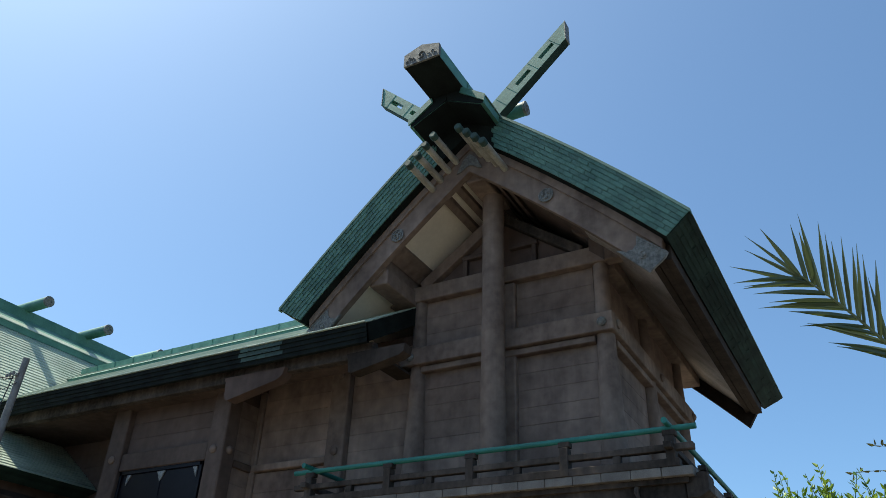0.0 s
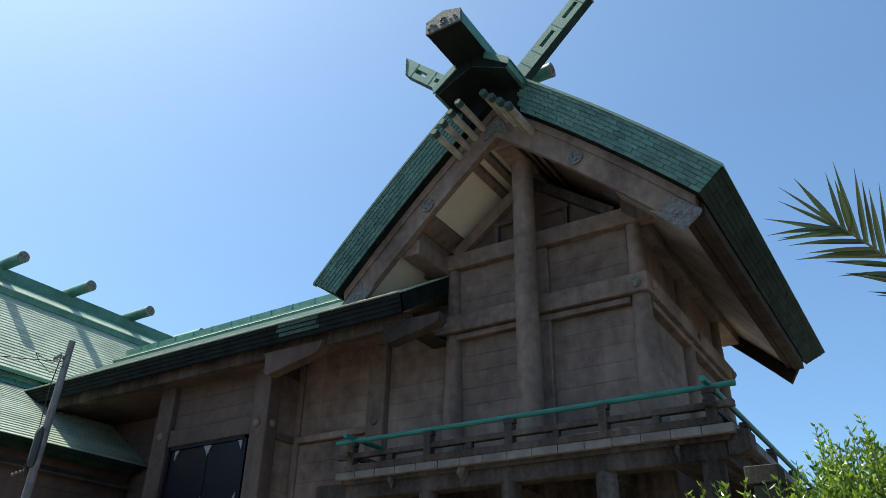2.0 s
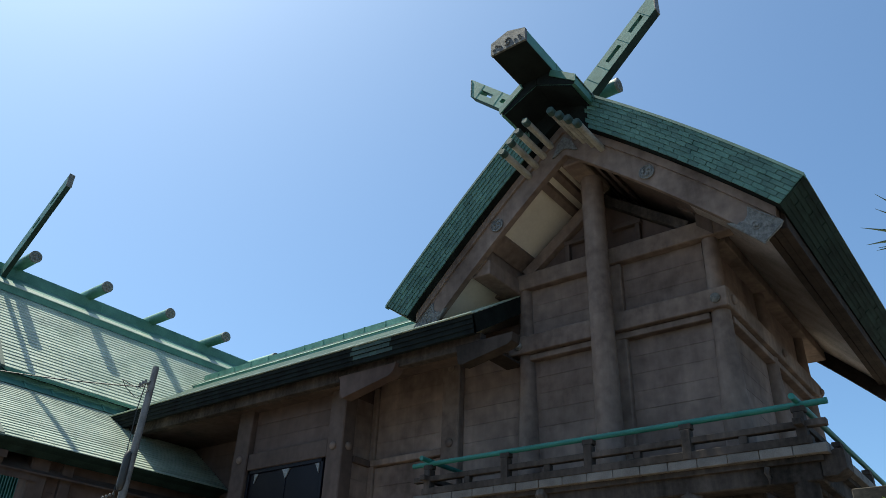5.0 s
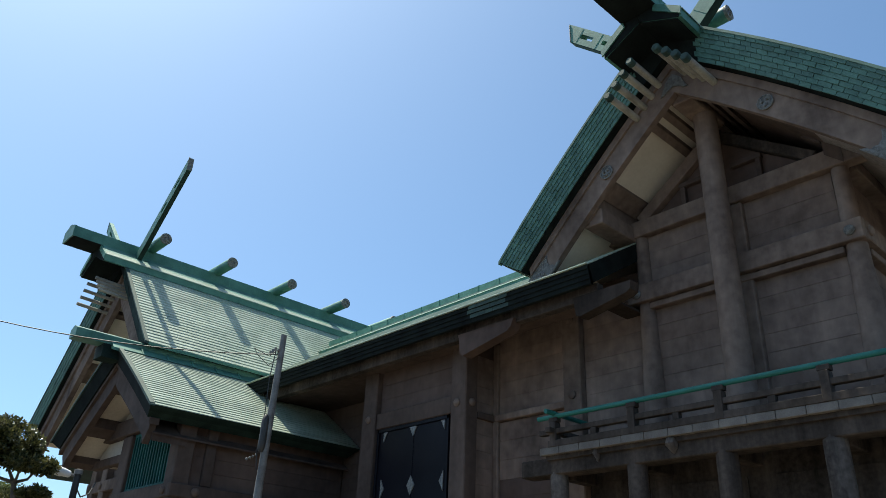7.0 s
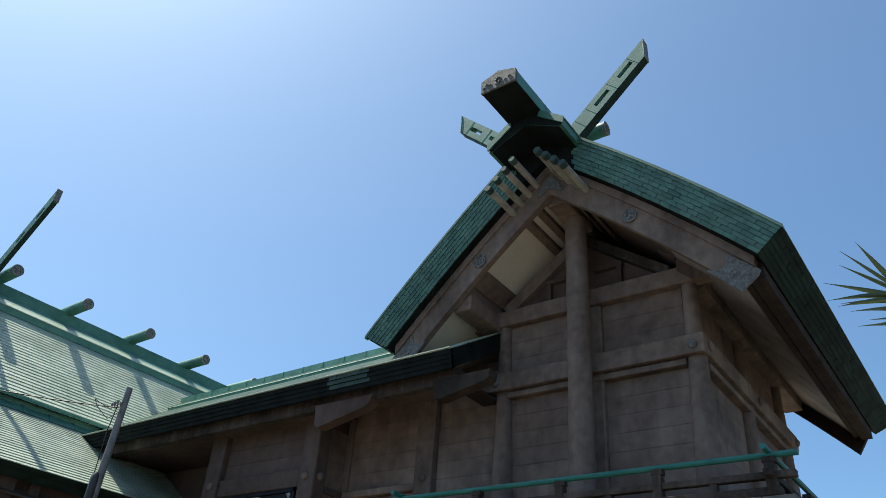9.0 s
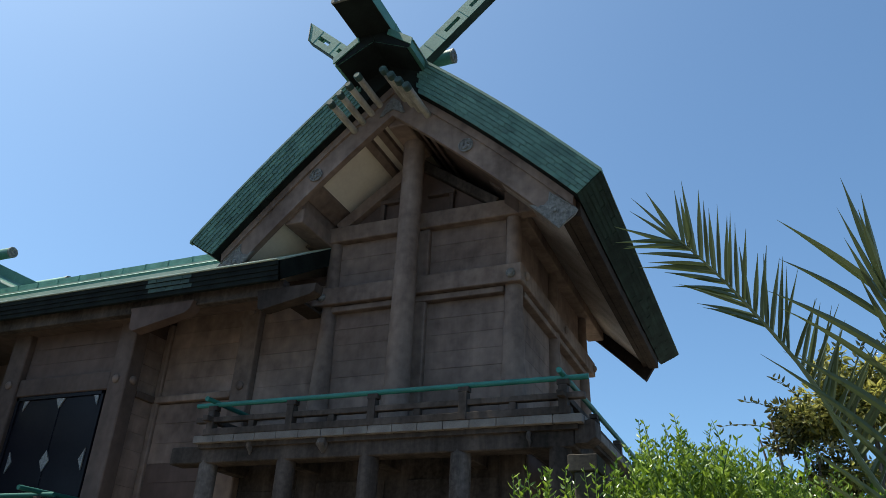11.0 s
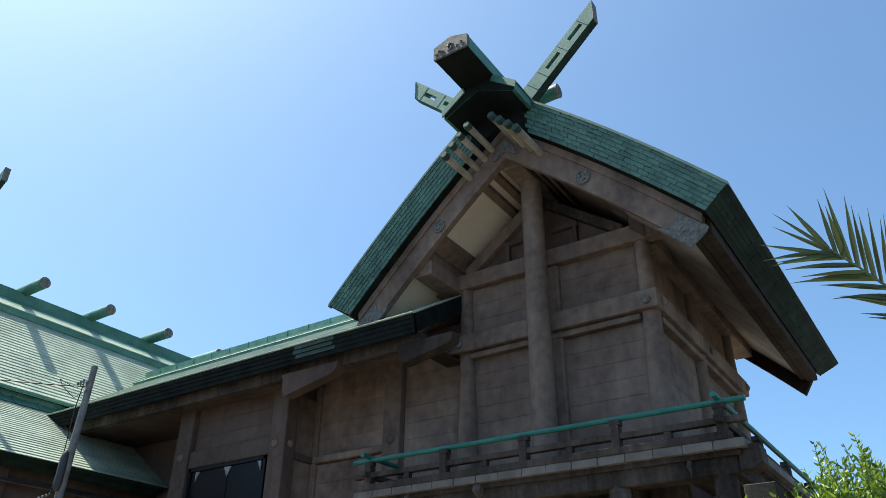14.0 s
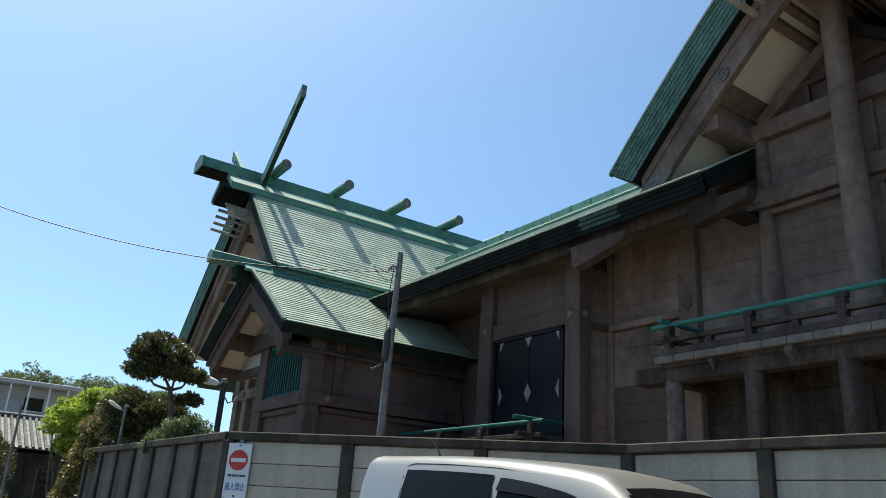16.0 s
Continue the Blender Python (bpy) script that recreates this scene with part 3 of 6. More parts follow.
def planks(name_parent, x_face, y0, y1, z0, z1, step, material=None, axis="x"):
    """Horizontal wall boards with open joints, on a face that looks along -x (or -y)."""
    n = max(1, round((z1 - z0) / step))
    for k in range(n):
        a, e = z0 + (z1 - z0) * k / n, z0 + (z1 - z0) * (k + 1) / n
        out = random.uniform(0.0, 0.003)
        b = Build()
        if axis == "x":
            b.box(x_face - 0.02 - out, x_face + 0.03, y0, y1, a + 0.0018, e - 0.002, 0.0015)
        else:
            b.box(y0, y1, x_face - 0.02 - out, x_face + 0.03, a + 0.0018, e - 0.002, 0.0015)
        part("plank", b, material or TIMBER, name_parent)


def post(hall, x, y, z0, z1, r, name="post", material=None, flare=None):
    """A round post; flare gives rows of height and radius for one that widens downwards."""
    rows = flare or [(z0 + (z1 - z0) * k / 6, r) for k in range(7)]
    return part(name, Build().tube([(x, y, z) for z, _ in rows], [q for _, q in rows], 24), material or POST, hall)


def nub(hall, x, y, z, axis="x", r=0.075, material=None):
    """A round metal cover on a beam end."""
    step = Vector((-1, 0, 0)) if axis == "x" else Vector((0, -1, 0))
    p = Vector((x, y, z))
    part("nail_cover", Build().tube([p - step * 0.02, p + step * 0.015, p + step * 0.035, p + step * 0.05], [r, r, r * 0.75, r * 0.3], 12), material or POST, hall)


# ---- the main hall at the back ----
honden = thing("shrine_main_hall", (3.95, 0.0, GROUND), "raised weathered grey-brown shrine hall with green copper gable roof", "shrine building")
fall_honden = lambda d: 10.69 - 0.79 * d - 0.042 * d * d
gable_roof(honden, 0.0, fall_honden, 3.52, 3.14, 0.0, 7.9, 0.635, 0.135, 0.66, 7, 0.10, 10)
ridge(honden, 0.0, 10.47, 0.32, -1.40, 9.30, -0.56, 8.46, 0.72, [0.80, 2.95, 5.05, 7.15], 0.13, 0.86, sink=0.035)
chigi(honden, 0.26, 0.0, 9.85, 1.885, 11.76, 0.31, 0.17, (0.49, 1.11))
# core coloured darker than the boards for the shade inside the gable
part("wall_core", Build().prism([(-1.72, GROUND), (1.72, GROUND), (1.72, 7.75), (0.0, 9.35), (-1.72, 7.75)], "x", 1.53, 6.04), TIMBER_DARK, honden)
soffit_n = 8
for s in (1, -1):
    # -y soffit: dark brown inside, dull plaster outside, shade put into both
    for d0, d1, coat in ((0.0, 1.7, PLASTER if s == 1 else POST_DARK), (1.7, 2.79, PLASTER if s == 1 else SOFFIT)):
        ds = [d0 + (d1 - d0) * k / soffit_n for k in range(soffit_n + 1)]
        near = [(0.40, s * d, fall_honden(d) - 1.02) for d in ds]
        far = [(7.50, s * d, fall_honden(d) - 1.02) for d in ds]
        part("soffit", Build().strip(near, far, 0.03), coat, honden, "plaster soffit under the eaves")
    # purlins and rafters below the soffit
    for d0, d1, drop in ((1.40, 1.64, 0.05), (1.66, 1.90, 0.24), (0.12, 0.20, 0.09), (0.29, 0.38, 0.09), (0.50, 0.60, 0.09)):
        za, zb = fall_honden(d0) - 1.05, fall_honden(d1) - 1.05
        # -y purlins get the darker post colour as their shade
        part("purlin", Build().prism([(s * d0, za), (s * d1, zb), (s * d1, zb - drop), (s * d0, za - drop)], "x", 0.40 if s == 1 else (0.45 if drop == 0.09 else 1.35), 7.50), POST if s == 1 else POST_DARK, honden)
    for d, dz in ((2.80, 0.02), (2.92, 0.10), (3.02, 0.2)):
        z = fall_honden(d) - 1.1 + dz
        # eave boards are coloured dark for the shade they lie in
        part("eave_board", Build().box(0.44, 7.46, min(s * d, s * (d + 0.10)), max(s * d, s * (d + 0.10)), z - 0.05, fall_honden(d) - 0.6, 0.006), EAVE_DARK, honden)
    # barge boards in two layers with metal ends, on both gables
    for xb, sign in ((0.31, 1), (7.59, -1)):
        for d_end, d_low, up, lo, x_a, x_b, nm in ((3.06, 2.83, 0.80, 1.27, xb, xb + 0.12 * sign, "barge_board"), (3.06, 3.04, 0.65, 0.815, xb - 0.04 * sign, xb + 0.12 * sign, "barge_fillet")):
            lo += 0.13 if sign == -1 and nm == "barge_board" else 0.0
            prof = [(s * d, fall_honden(d) - up) for d in curve_points(d_end, 14)] + [(s * d, fall_honden(d) - lo) for d in reversed(curve_points(d_low, 14))]
            # far gable's boards use a darker copy that holds their shade
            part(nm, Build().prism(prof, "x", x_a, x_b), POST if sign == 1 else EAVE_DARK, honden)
    plate = [(s * 2.40, 7.205), (s * 2.83, 6.755), (s * 3.07, 6.94), (s * 3.11, 7.01), (s * 3.08, 7.05), (s * 2.70, 7.38), (s * 2.685, 7.24), (s * 2.62, 7.17), (s * 2.575, 7.175), (s * 2.53, 7.145), (s * 2.48, 7.19)]
    fitting = part("end_plate", Build().prism(plate, "x", 0.292, 0.32), CREST, honden, "chased pewter plate on the barge board end")
    raised = lambda pts, r: Build().tube([(0.29, s * y, z) for y, z in pts], r, 6)
    part("boss", Build().tube([(0.30, s * 2.775, 7.055), (0.278, s * 2.775, 7.055), (0.268, s * 2.775, 7.055)], [0.036, 0.034, 0.012], 14), CREST, fitting)
    part("ring", raised([(2.775 + 0.062 * math.cos(k * 0.5236), 7.055 + 0.062 * math.sin(k * 0.5236)) for k in range(13)], 0.007), CREST, fitting)
    for y, z, r, turn in ((2.90, 6.95, 0.060, 0.4), (2.965, 7.04, 0.048, 2.0), (2.82, 6.87, 0.045, 3.4), (2.70, 6.99, 0.042, 4.6), (2.84, 7.17, 0.045, 1.2), (2.60, 7.08, 0.035, 2.9), (2.74, 7.23, 0.035, 5.2)):
        part("scroll", raised([(y + r * (1 - 0.1 * m) * math.cos(turn + 0.8 * m), z + r * (1 - 0.1 * m) * math.sin(turn + 0.8 * m)) for m in range(8)], 0.004), CREST, fitting)
    for a, e in (((2.44, 7.19), (2.82, 6.79)), ((2.85, 6.785), (3.065, 6.96)), ((3.05, 7.05), (2.715, 7.34))):
        part("rim", raised([a, e], 0.008), CREST, fitting)
    swirl_disc(0.30, s * 1.37, 8.49, 0.115, honden)
    # the four rods that stand out at the top of each barge board
    for k in range(4):
        y, z = 0.02 + s * (0.235 + 0.149 * k), 9.685 - 0.1485 * k
        rod = part("gable_rod", Build().tube([(-0.53, y, z), (0.36, y + s * 0.005, z + 0.01)], 0.058, 14), ROD, honden, "round timber rod standing out from the gable")
        part("rod_cap", Build().tube([(-0.56, y, z + 0.003), (-0.545, y, z + 0.002), (-0.45, y, z - 0.008)], [0.05, 0.066, 0.066], 14), PATCH, rod, "small green copper rod cap")
part("apex_plate", Build().prism([(0, 9.78), (0.13, 9.66), (0.24, 9.42), (0.17, 9.43), (0.10, 9.49), (0.0, 9.53), (-0.10, 9.49), (-0.17, 9.43), (-0.24, 9.42), (-0.13, 9.66)], "x", 0.285, 0.32), CREST, honden, "ornate pewter plate at the gable apex")
# posts and beams of the gable wall
FLARE = [(3.9, 0.215), (4.2, 0.212), (4.6, 0.200), (5.0, 0.186), (5.4, 0.172), (5.8, 0.158), (6.2, 0.147), (6.52, 0.143), (6.83, 0.135), (7.3, 0.122), (7.75, 0.120)]
for y in (1.55, -1.77):
    for x in (1.52, 3.72, 6.02):
        post(honden, x, y, GROUND, 7.75, 0.175, flare=FLARE)
        # below the deck the posts turn dark to paint its shade
        post(honden, x, y, GROUND, 3.9, 0.2, material=STAIN_AND_SHADE)
post(honden, 1.06, -0.085, 4.12, 9.28, 0.185, "ridge_post", flare=[(4.12, 0.205), (4.6, 0.202), (5.4, 0.196), (6.4, 0.186), (7.4, 0.184), (8.4, 0.186), (9.28, 0.188)])
part("post_head", Build().beam((0.44, -0.04, 9.40), (1.5, -0.04, 9.40), 0.36, 0.24, chamfer=0.02), POST, honden)
part("tie_beam", Build().box(1.36, 1.58, -2.15, 2.15, 7.75, 8.05, 0.015), POST, honden)
part("nageshi_beam", Build().box(1.30, 1.56, -1.96, 1.80, 6.52, 6.83, 0.012), POST, honden)
part("nageshi_fillet", Build().box(1.38, 1.56, -1.64, 1.44, 6.40, 6.50, 0.01), POST, honden)
part("side_beam", Build().box(1.345, 6.38, -1.97, -1.62, 6.525, 6.825, 0.012), POST, honden)
part("side_fillet", Build().box(1.7, 5.9, -1.90, -1.62, 6.40, 6.50, 0.01), POST, honden)
part("wall_plate", Build().box(1.60, 7.4, -1.98, -1.62, 7.70, 7.98, 0.015), POST, honden)
part("wall_plate", Build().box(0.45, 7.4, 1.62, 1.98, 7.70, 7.98, 0.015), POST, honden)
for y in (1.61, -1.79):
    nub(honden, 1.29, y, 6.66, material=CREST)
for x in (1.52, 3.95, 6.25):
    nub(honden, x, -1.98, 6.67, "y")
nub(honden, 1.355, -0.27, 6.66, r=0.05)
for s in (1, -1):
    # -y strut and both battens are coloured dark for the gable's shade
    part("gable_strut", Build().beam((1.47, s * 0.10, 9.08), (1.47, s * 1.50, 8.05), 0.16, 0.22 if s == 1 else 0.17, chamfer=0.012), POST if s == 1 else STAIN_AND_SHADE, honden)
    part("gable_batten", Build().box(1.44, 1.56, min(s * 0.2, s * 0.72), max(s * 0.2, s * 0.72), 8.42, 8.50, 0.006), POST_DARK, honden)
    part("gable_batten", Build().box(1.44, 1.56, s * 0.66 - 0.04, s * 0.66 + 0.04, 8.05, 8.415, 0.006), POST_DARK, honden)
    y0, y1 = (0.14, 1.44) if s == 1 else (-1.64, -0.25)
    planks(honden, 1.53, y0, y1, 4.15, 6.40, 0.295)
    planks(honden, 1.53, y0, y1, 6.83, 7.75, 0.30)
    y0, y1 = sorted((s * 0.2, s * 1.9))
    # boards and wall under the deck: its shade painted as a dark coat
    planks(honden, 1.46, y0, y1, 1.0, 3.6, 0.42, STAIN_AND_SHADE)
part("lower_wall", Build().box(1.46, 1.56, -1.98, 1.98, GROUND, 3.94), STAIN_AND_SHADE, honden, "lower wall below the veranda with the deck's shade painted in")
part("ridge_post_backing", Build().box(1.40, 1.56, -0.31, 0.14, 4.12, 7.74, 0.02), POST, honden)
for x0, x1 in ((1.70, 3.56), (3.88, 5.86)):
    planks(honden, -1.74, x0, x1, 4.15, 6.40, 0.295, axis="y")
    planks(honden, -1.74, x0, x1, 6.83, 7.70, 0.30, axis="y")

# ---- its veranda ----
veranda = thing("veranda", (0.9, 0.0, GROUND), "stained concrete veranda on round posts round the main hall", "veranda")
part("deck", Build().prism([(0.46, -2.96), (0.46, 2.94), (1.32, 2.94), (1.32, -1.99), (7.9, -1.99), (7.9, -2.96)], "z", 3.97, 4.13), STAIN_AND_SHADE, veranda)
n_edge = 16
for k in range(n_edge):
    a, e = 3.0 - 6.04 * k / n_edge, 3.0 - 6.04 * (k + 1) / n_edge
    o = random.uniform(0, 0.006)
    part("edge_stone", Build().box(0.385 - o, 0.50, e + 0.003, a - 0.003, 4.035, 4.145, 0.006), STONE, veranda)
for k in range(20):
    a = 0.51 + 7.4 * k / 20
    part("edge_stone", Build().box(a + 0.003, a + 0.367, -3.045, -2.95, 4.035, 4.145, 0.006), STONE, veranda)
part("edge_beam", Build().box(0.52, 0.84, -2.9, 3.5, 3.76, 4.02, 0.015), STAIN_AND_SHADE, veranda)
part("edge_beam", Build().box(0.6, 7.8, -2.88, -2.60, 3.765, 4.01, 0.015), STAIN_AND_SHADE, veranda)
part("corner_nose", Build().prism([(-2.91, 3.80), (-3.06, 3.80), (-3.17, 3.87), (-3.17, 4.07), (-3.10, 4.10), (-2.91, 4.03)], "x", 0.515, 0.845), STAIN_AND_SHADE, veranda, "dark stained beam end at the corner")
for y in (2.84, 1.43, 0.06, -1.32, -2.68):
    post(veranda, 0.66, y, GROUND, 3.80, 0.142, "veranda_post", BLEACHED if y in (2.84, -1.32) else STAIN_AND_SHADE)
    part("cross_beam", Build().box(0.86, 1.5, y - 0.1, y + 0.1, 3.72, 3.95, 0.012), STAIN_AND_SHADE, veranda)
for x in (2.6, 4.4, 6.2, 7.7):
    post(veranda, x, -2.74, GROUND, 3.80, 0.165, "veranda_post", STAIN_AND_SHADE)
for y, z, r in ((2.0, 3.98, 0.05), (0.74, 3.95, 0.085), (-2.32, 3.90, 0.03)):
    part("lime_crust", Build().tube([(0.50, y, z + 0.07), (0.485, y + 0.01, z), (0.50, y - 0.01, z - 0.07), (0.51, y, z - 0.13)], [r, r * 1.1, r * 0.7, 0.01], 9), BLEACHED, veranda, "whitish lime crust on the beam")

railing = thing("veranda_railing", (0.6, 0.0, 4.14), "low veranda railing with a teal-painted top rail and grey posts", "railing")


def rail_run(rail, axis, fixed, a, e, z, stations, struts, over, paint=None):
    """A run of railing: round top rail, flat middle rail, ground beam, posts and short struts."""
    lo, hi = min(a, e), max(a, e)

    def bx(b, s0, s1, half, z0, z1, c=0.006):
        return b.box(fixed - half, fixed + half, s0, s1, z0, z1, c) if axis == "y" else b.box(s0, s1, fixed - half, fixed + half, z0, z1, c)
    ends = [(fixed, lo - over, z + 0.48), (fixed, hi + over, z + 0.48)] if axis == "y" else [(lo - over, fixed, z + 0.525), (hi + over, fixed, z + 0.525)]
    part("top_rail", Build().tube(ends, 0.038, 14), paint or TEAL, rail, "teal-painted round top rail")
    part("middle_rail", bx(Build(), lo - over * 0.85, hi + over * 0.85, 0.05, z + 0.20, z + 0.28), STAIN_AND_SHADE, rail)
    part("ground_beam", bx(Build(), lo - over * 0.3, hi + over * 0.3, 0.065, z + 0.0, z + 0.10), STAIN_AND_SHADE, rail)
    for s in stations:
        b = bx(Build(), s - 0.058, s + 0.058, 0.070, z + 0.003, z + 0.38)
        stand = part("rail_post", b, STAIN_AND_SHADE, rail)
        part("post_cap", bx(Build(), s - 0.08, s + 0.08, 0.055, z + 0.385, z + 0.455), STAIN_AND_SHADE, stand)
    for s in struts:
        part("strut", bx(Build(), s - 0.05, s + 0.05, 0.045, z + 0.102, z + 0.198), STAIN_AND_SHADE, rail)


rail_run(railing, "y", 0.44, 2.73, -2.80, 4.145, [2.73, 1.30, -0.05, -1.43, -2.80], [1.98, 0.60, -0.75, -2.12], 0.33)
rail_run(railing, "x", -2.80, 0.44, 7.7, 4.145, [2.2, 3.9, 5.6, 7.3], [1.3, 3.05, 4.75, 6.45], 0.22)
rail_run(railing, "x", 2.73, 0.44, 1.3, 4.145, [], [1.0], 0.22)

# ---- the connecting hall ----
heiden = thing("connecting_hall", (3.95, 8.0, GROUND), "low grey-brown connecting hall with black lacquered double door", "shrine building")
rise = lambda x: 6.78 + 2.48 * (x / 3.95)
for s in (1, -1):
    X = lambda x: 3.95 + s * (x - 3.95)
    prof = [(X(0.0), 6.78), (X(3.95), 9.26), (X(3.95), 8.93), (X(0.07), 6.465)]
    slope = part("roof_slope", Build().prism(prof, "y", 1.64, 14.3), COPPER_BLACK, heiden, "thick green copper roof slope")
    k, x = 0, 0.0
    while x < 3.5:
        x1 = x + 0.14
        part("roof_course", Build().add([(X(x), 1.63, rise(x) + 0.020), (X(x), 14.2, rise(x) + 0.020), (X(x1), 14.2, rise(x1) + 0.004), (X(x1), 1.63, rise(x1) + 0.004), (X(x), 1.63, rise(x) - 0.004), (X(x), 14.2, rise(x) - 0.004), (X(x1), 14.2, rise(x1) - 0.01), (X(x1), 1.63, rise(x1) - 0.01)],
             [(0, 1, 2, 3), (7, 6, 5, 4), (0, 4, 5, 1), (2, 6, 7, 3), (0, 3, 7, 4), (1, 5, 6, 2)]), COPPER_ROOF, slope)
        x = x1
    if s == 1:
        for r in range(4):
            z0, z1 = 6.78 - 0.0785 * r, 6.78 - 0.0785 * (r + 1)
            xa = 0.0 + 0.1 * r / 4
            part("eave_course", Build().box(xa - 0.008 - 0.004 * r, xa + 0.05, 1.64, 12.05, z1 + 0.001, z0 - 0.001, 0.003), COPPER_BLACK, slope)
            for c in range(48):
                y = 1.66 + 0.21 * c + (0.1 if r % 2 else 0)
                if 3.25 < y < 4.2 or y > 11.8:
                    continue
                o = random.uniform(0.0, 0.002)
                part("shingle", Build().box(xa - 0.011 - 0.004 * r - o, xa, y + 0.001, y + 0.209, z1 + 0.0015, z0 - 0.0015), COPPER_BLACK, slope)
            for c in range(5):   # the patch of newer shingles
                y = 3.34 + 0.185 * c + (0.05 if r % 2 else 0)
                part("shingle", Build().box(xa - 0.016 - random.uniform(0, 0.004), xa, y + 0.003, y + 0.182, z1 + 0.003, z0 - 0.003), PATCH, slope)
        part("eave_lip", Build().box(-0.045, 0.02, 1.64, 12.05, 6.775, 6.80, 0.004), COPPER_ROOF, slope, "bright worn copper lip along the eave")
    # dark colour paints the shade below this eave
    part("eave_board", Build().box(min(X(0.26), X(0.42)), max(X(0.26), X(0.42)), 1.66, 11.6, 6.32, 6.56, 0.01), STAIN_AND_SHADE, heiden)
part("ridge_box", Build().prism([(3.70, 9.12), (4.20, 9.12), (4.20, 9.40), (3.95, 9.52), (3.70, 9.40)], "y", 1.2, 14.15), COPPER, heiden, "green copper ridge box")
part("ridge_saddle", Build().prism([(3.05, 8.70), (3.95, 9.27), (4.85, 8.70), (4.85, 8.79), (3.95, 9.36), (3.05, 8.79)], "y", 1.3, 14.3), COPPER, heiden)
for x in (3.05, 3.69):   # pale folds below the ridge box and along the saddle's edge
    zf = 8.79 + (x - 3.05) * 0.63
    part("ridge_fold", Build().prism([(x - 0.03, zf - 0.005), (x + 0.03, zf + 0.035), (x + 0.03, zf + 0.055), (x - 0.03, zf + 0.02)], "y", 1.3, 14.2), COPPER_ROOF, heiden)
for k in range(1, 18):
    y = 1.2 + 13.0 * k / 18
    part("seam", Build().prism([(3.69, 9.11), (4.21, 9.11), (4.21, 9.405), (3.95, 9.53), (3.69, 9.405)], "y", y - 0.008, y + 0.008), COPPER, heiden)
# hall walls: dark brown that also carries the eave's shade
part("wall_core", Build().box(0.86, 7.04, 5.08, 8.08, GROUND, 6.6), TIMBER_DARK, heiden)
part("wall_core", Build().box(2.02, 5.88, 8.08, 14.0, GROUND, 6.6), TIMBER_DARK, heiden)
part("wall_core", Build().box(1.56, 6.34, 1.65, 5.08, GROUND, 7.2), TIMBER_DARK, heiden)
part("wall_plate", Build().box(0.55, 0.86, 2.0, 11.5, 6.38, 6.60, 0.012), POST_DARK, heiden)
part("soffit", Build().box(0.87, 2.3, 8.1, 12.2, 6.40, 6.44), POST_DARK, heiden, "dark boarded soffit")
# short dark sheet added where only shade shows at the eave end
part("soffit", Build().box(0.43, 1.54, 1.66, 1.99, 6.39, 6.43), EAVE_DARK, heiden, "dark boarded soffit")
# door bay
for y0, y1 in ((5.0, 5.40), (7.65, 8.09)):
    part("post", Build().box(0.70, 1.02, y0, y1, GROUND, 6.5, 0.02), POST_DARK, heiden)
part("lintel", Build().box(0.73, 0.95, 5.41, 7.64, 5.17, 5.50, 0.015), POST_DARK, heiden)
planks(heiden, 0.85, 5.41, 7.64, 5.50, 6.4, 0.30, TIMBER_DARK)
planks(heiden, 2.02, 8.10, 12.5, 2.6, 6.4, 0.30, TIMBER_DARK)
planks(heiden, 5.08, 1.03, 1.6, 2.4, 6.3, 0.30, TIMBER, axis="y")
part("rail_beam", Build().box(1.03, 1.6, 4.99, 5.10, 5.08, 5.20, 0.01), POST_DARK, heiden)
for y, z in ((5.22, 5.33), (7.86, 5.40)):
    nub(heiden, 0.69, y, z, r=0.075, material=POST)
nub(heiden, 0.86, 4.99, 5.33, "y", 0.075, POST)
# recessed wall next to the main hall
part("post", Build().box(1.40, 1.60, 2.92, 3.30, GROUND, 6.95, 0.02), POST, heiden)
part("post", Build().box(1.47, 1.60, 4.92, 5.05, GROUND, 6.6, 0.02), POST, heiden)
for z in (6.62, 5.25):
    nub(heiden, 1.39, 3.10, z, r=0.075, material=POST)
planks(heiden, 1.55, 1.70, 2.90, 4.05, 7.0, 0.30, TIMBER)
# boards below deck height: stain and shade in one dark coat
planks(heiden, 1.55, 1.70, 2.90, 2.4, 4.05, 0.30, STAIN_AND_SHADE)
planks(heiden, 1.55, 3.32, 4.91, 5.22, 7.0, 0.30, TIMBER)
planks(heiden, 1.55, 3.32, 4.91, 4.02, 5.06, 0.30, TIMBER)
planks(heiden, 1.55, 3.32, 4.91, 2.4, 4.02, 0.30, TIMBER_DARK)
part("rail_beam", Build().box(1.44, 1.6, 3.31, 4.98, 5.08, 5.20, 0.012), POST, heiden)
for coat, prof in ((TIMBER_DARK, [(4.68, 6.30), (4.66, 6.02), (4.58, 5.96), (3.52, 6.17), (3.42, 6.24), (3.36, 6.38), (4.72, 6.38)]), (EAVE_DARK, [(2.08, 6.34), (2.04, 6.07), (1.96, 6.04), (1.10, 6.20), (1.02, 6.25), (1.0, 6.38), (2.1, 6.38)])):
    part("bracket_arm", Build().prism(prof, "x", 0.18, 0.40), coat, heiden)   # purlin ends under the eave
# the lacquered double door with silver fittings
door = part("door", Build().box(0.80, 0.85, 5.54, 7.58, 3.0, 5.14, 0.004), LACQUER, heiden, "black lacquered double door with silver fittings")
part("door_frame", Build().box(0.765, 0.85, 5.50, 5.56, 3.0, 5.17, 0.004), LACQUER, heiden)
part("door_frame", Build().box(0.765, 0.85, 7.56, 7.62, 3.0, 5.17, 0.004), LACQUER, heiden)
part("door_frame", Build().box(0.765, 0.85, 5.50, 7.62, 5.10, 5.17, 0.004), LACQUER, heiden)
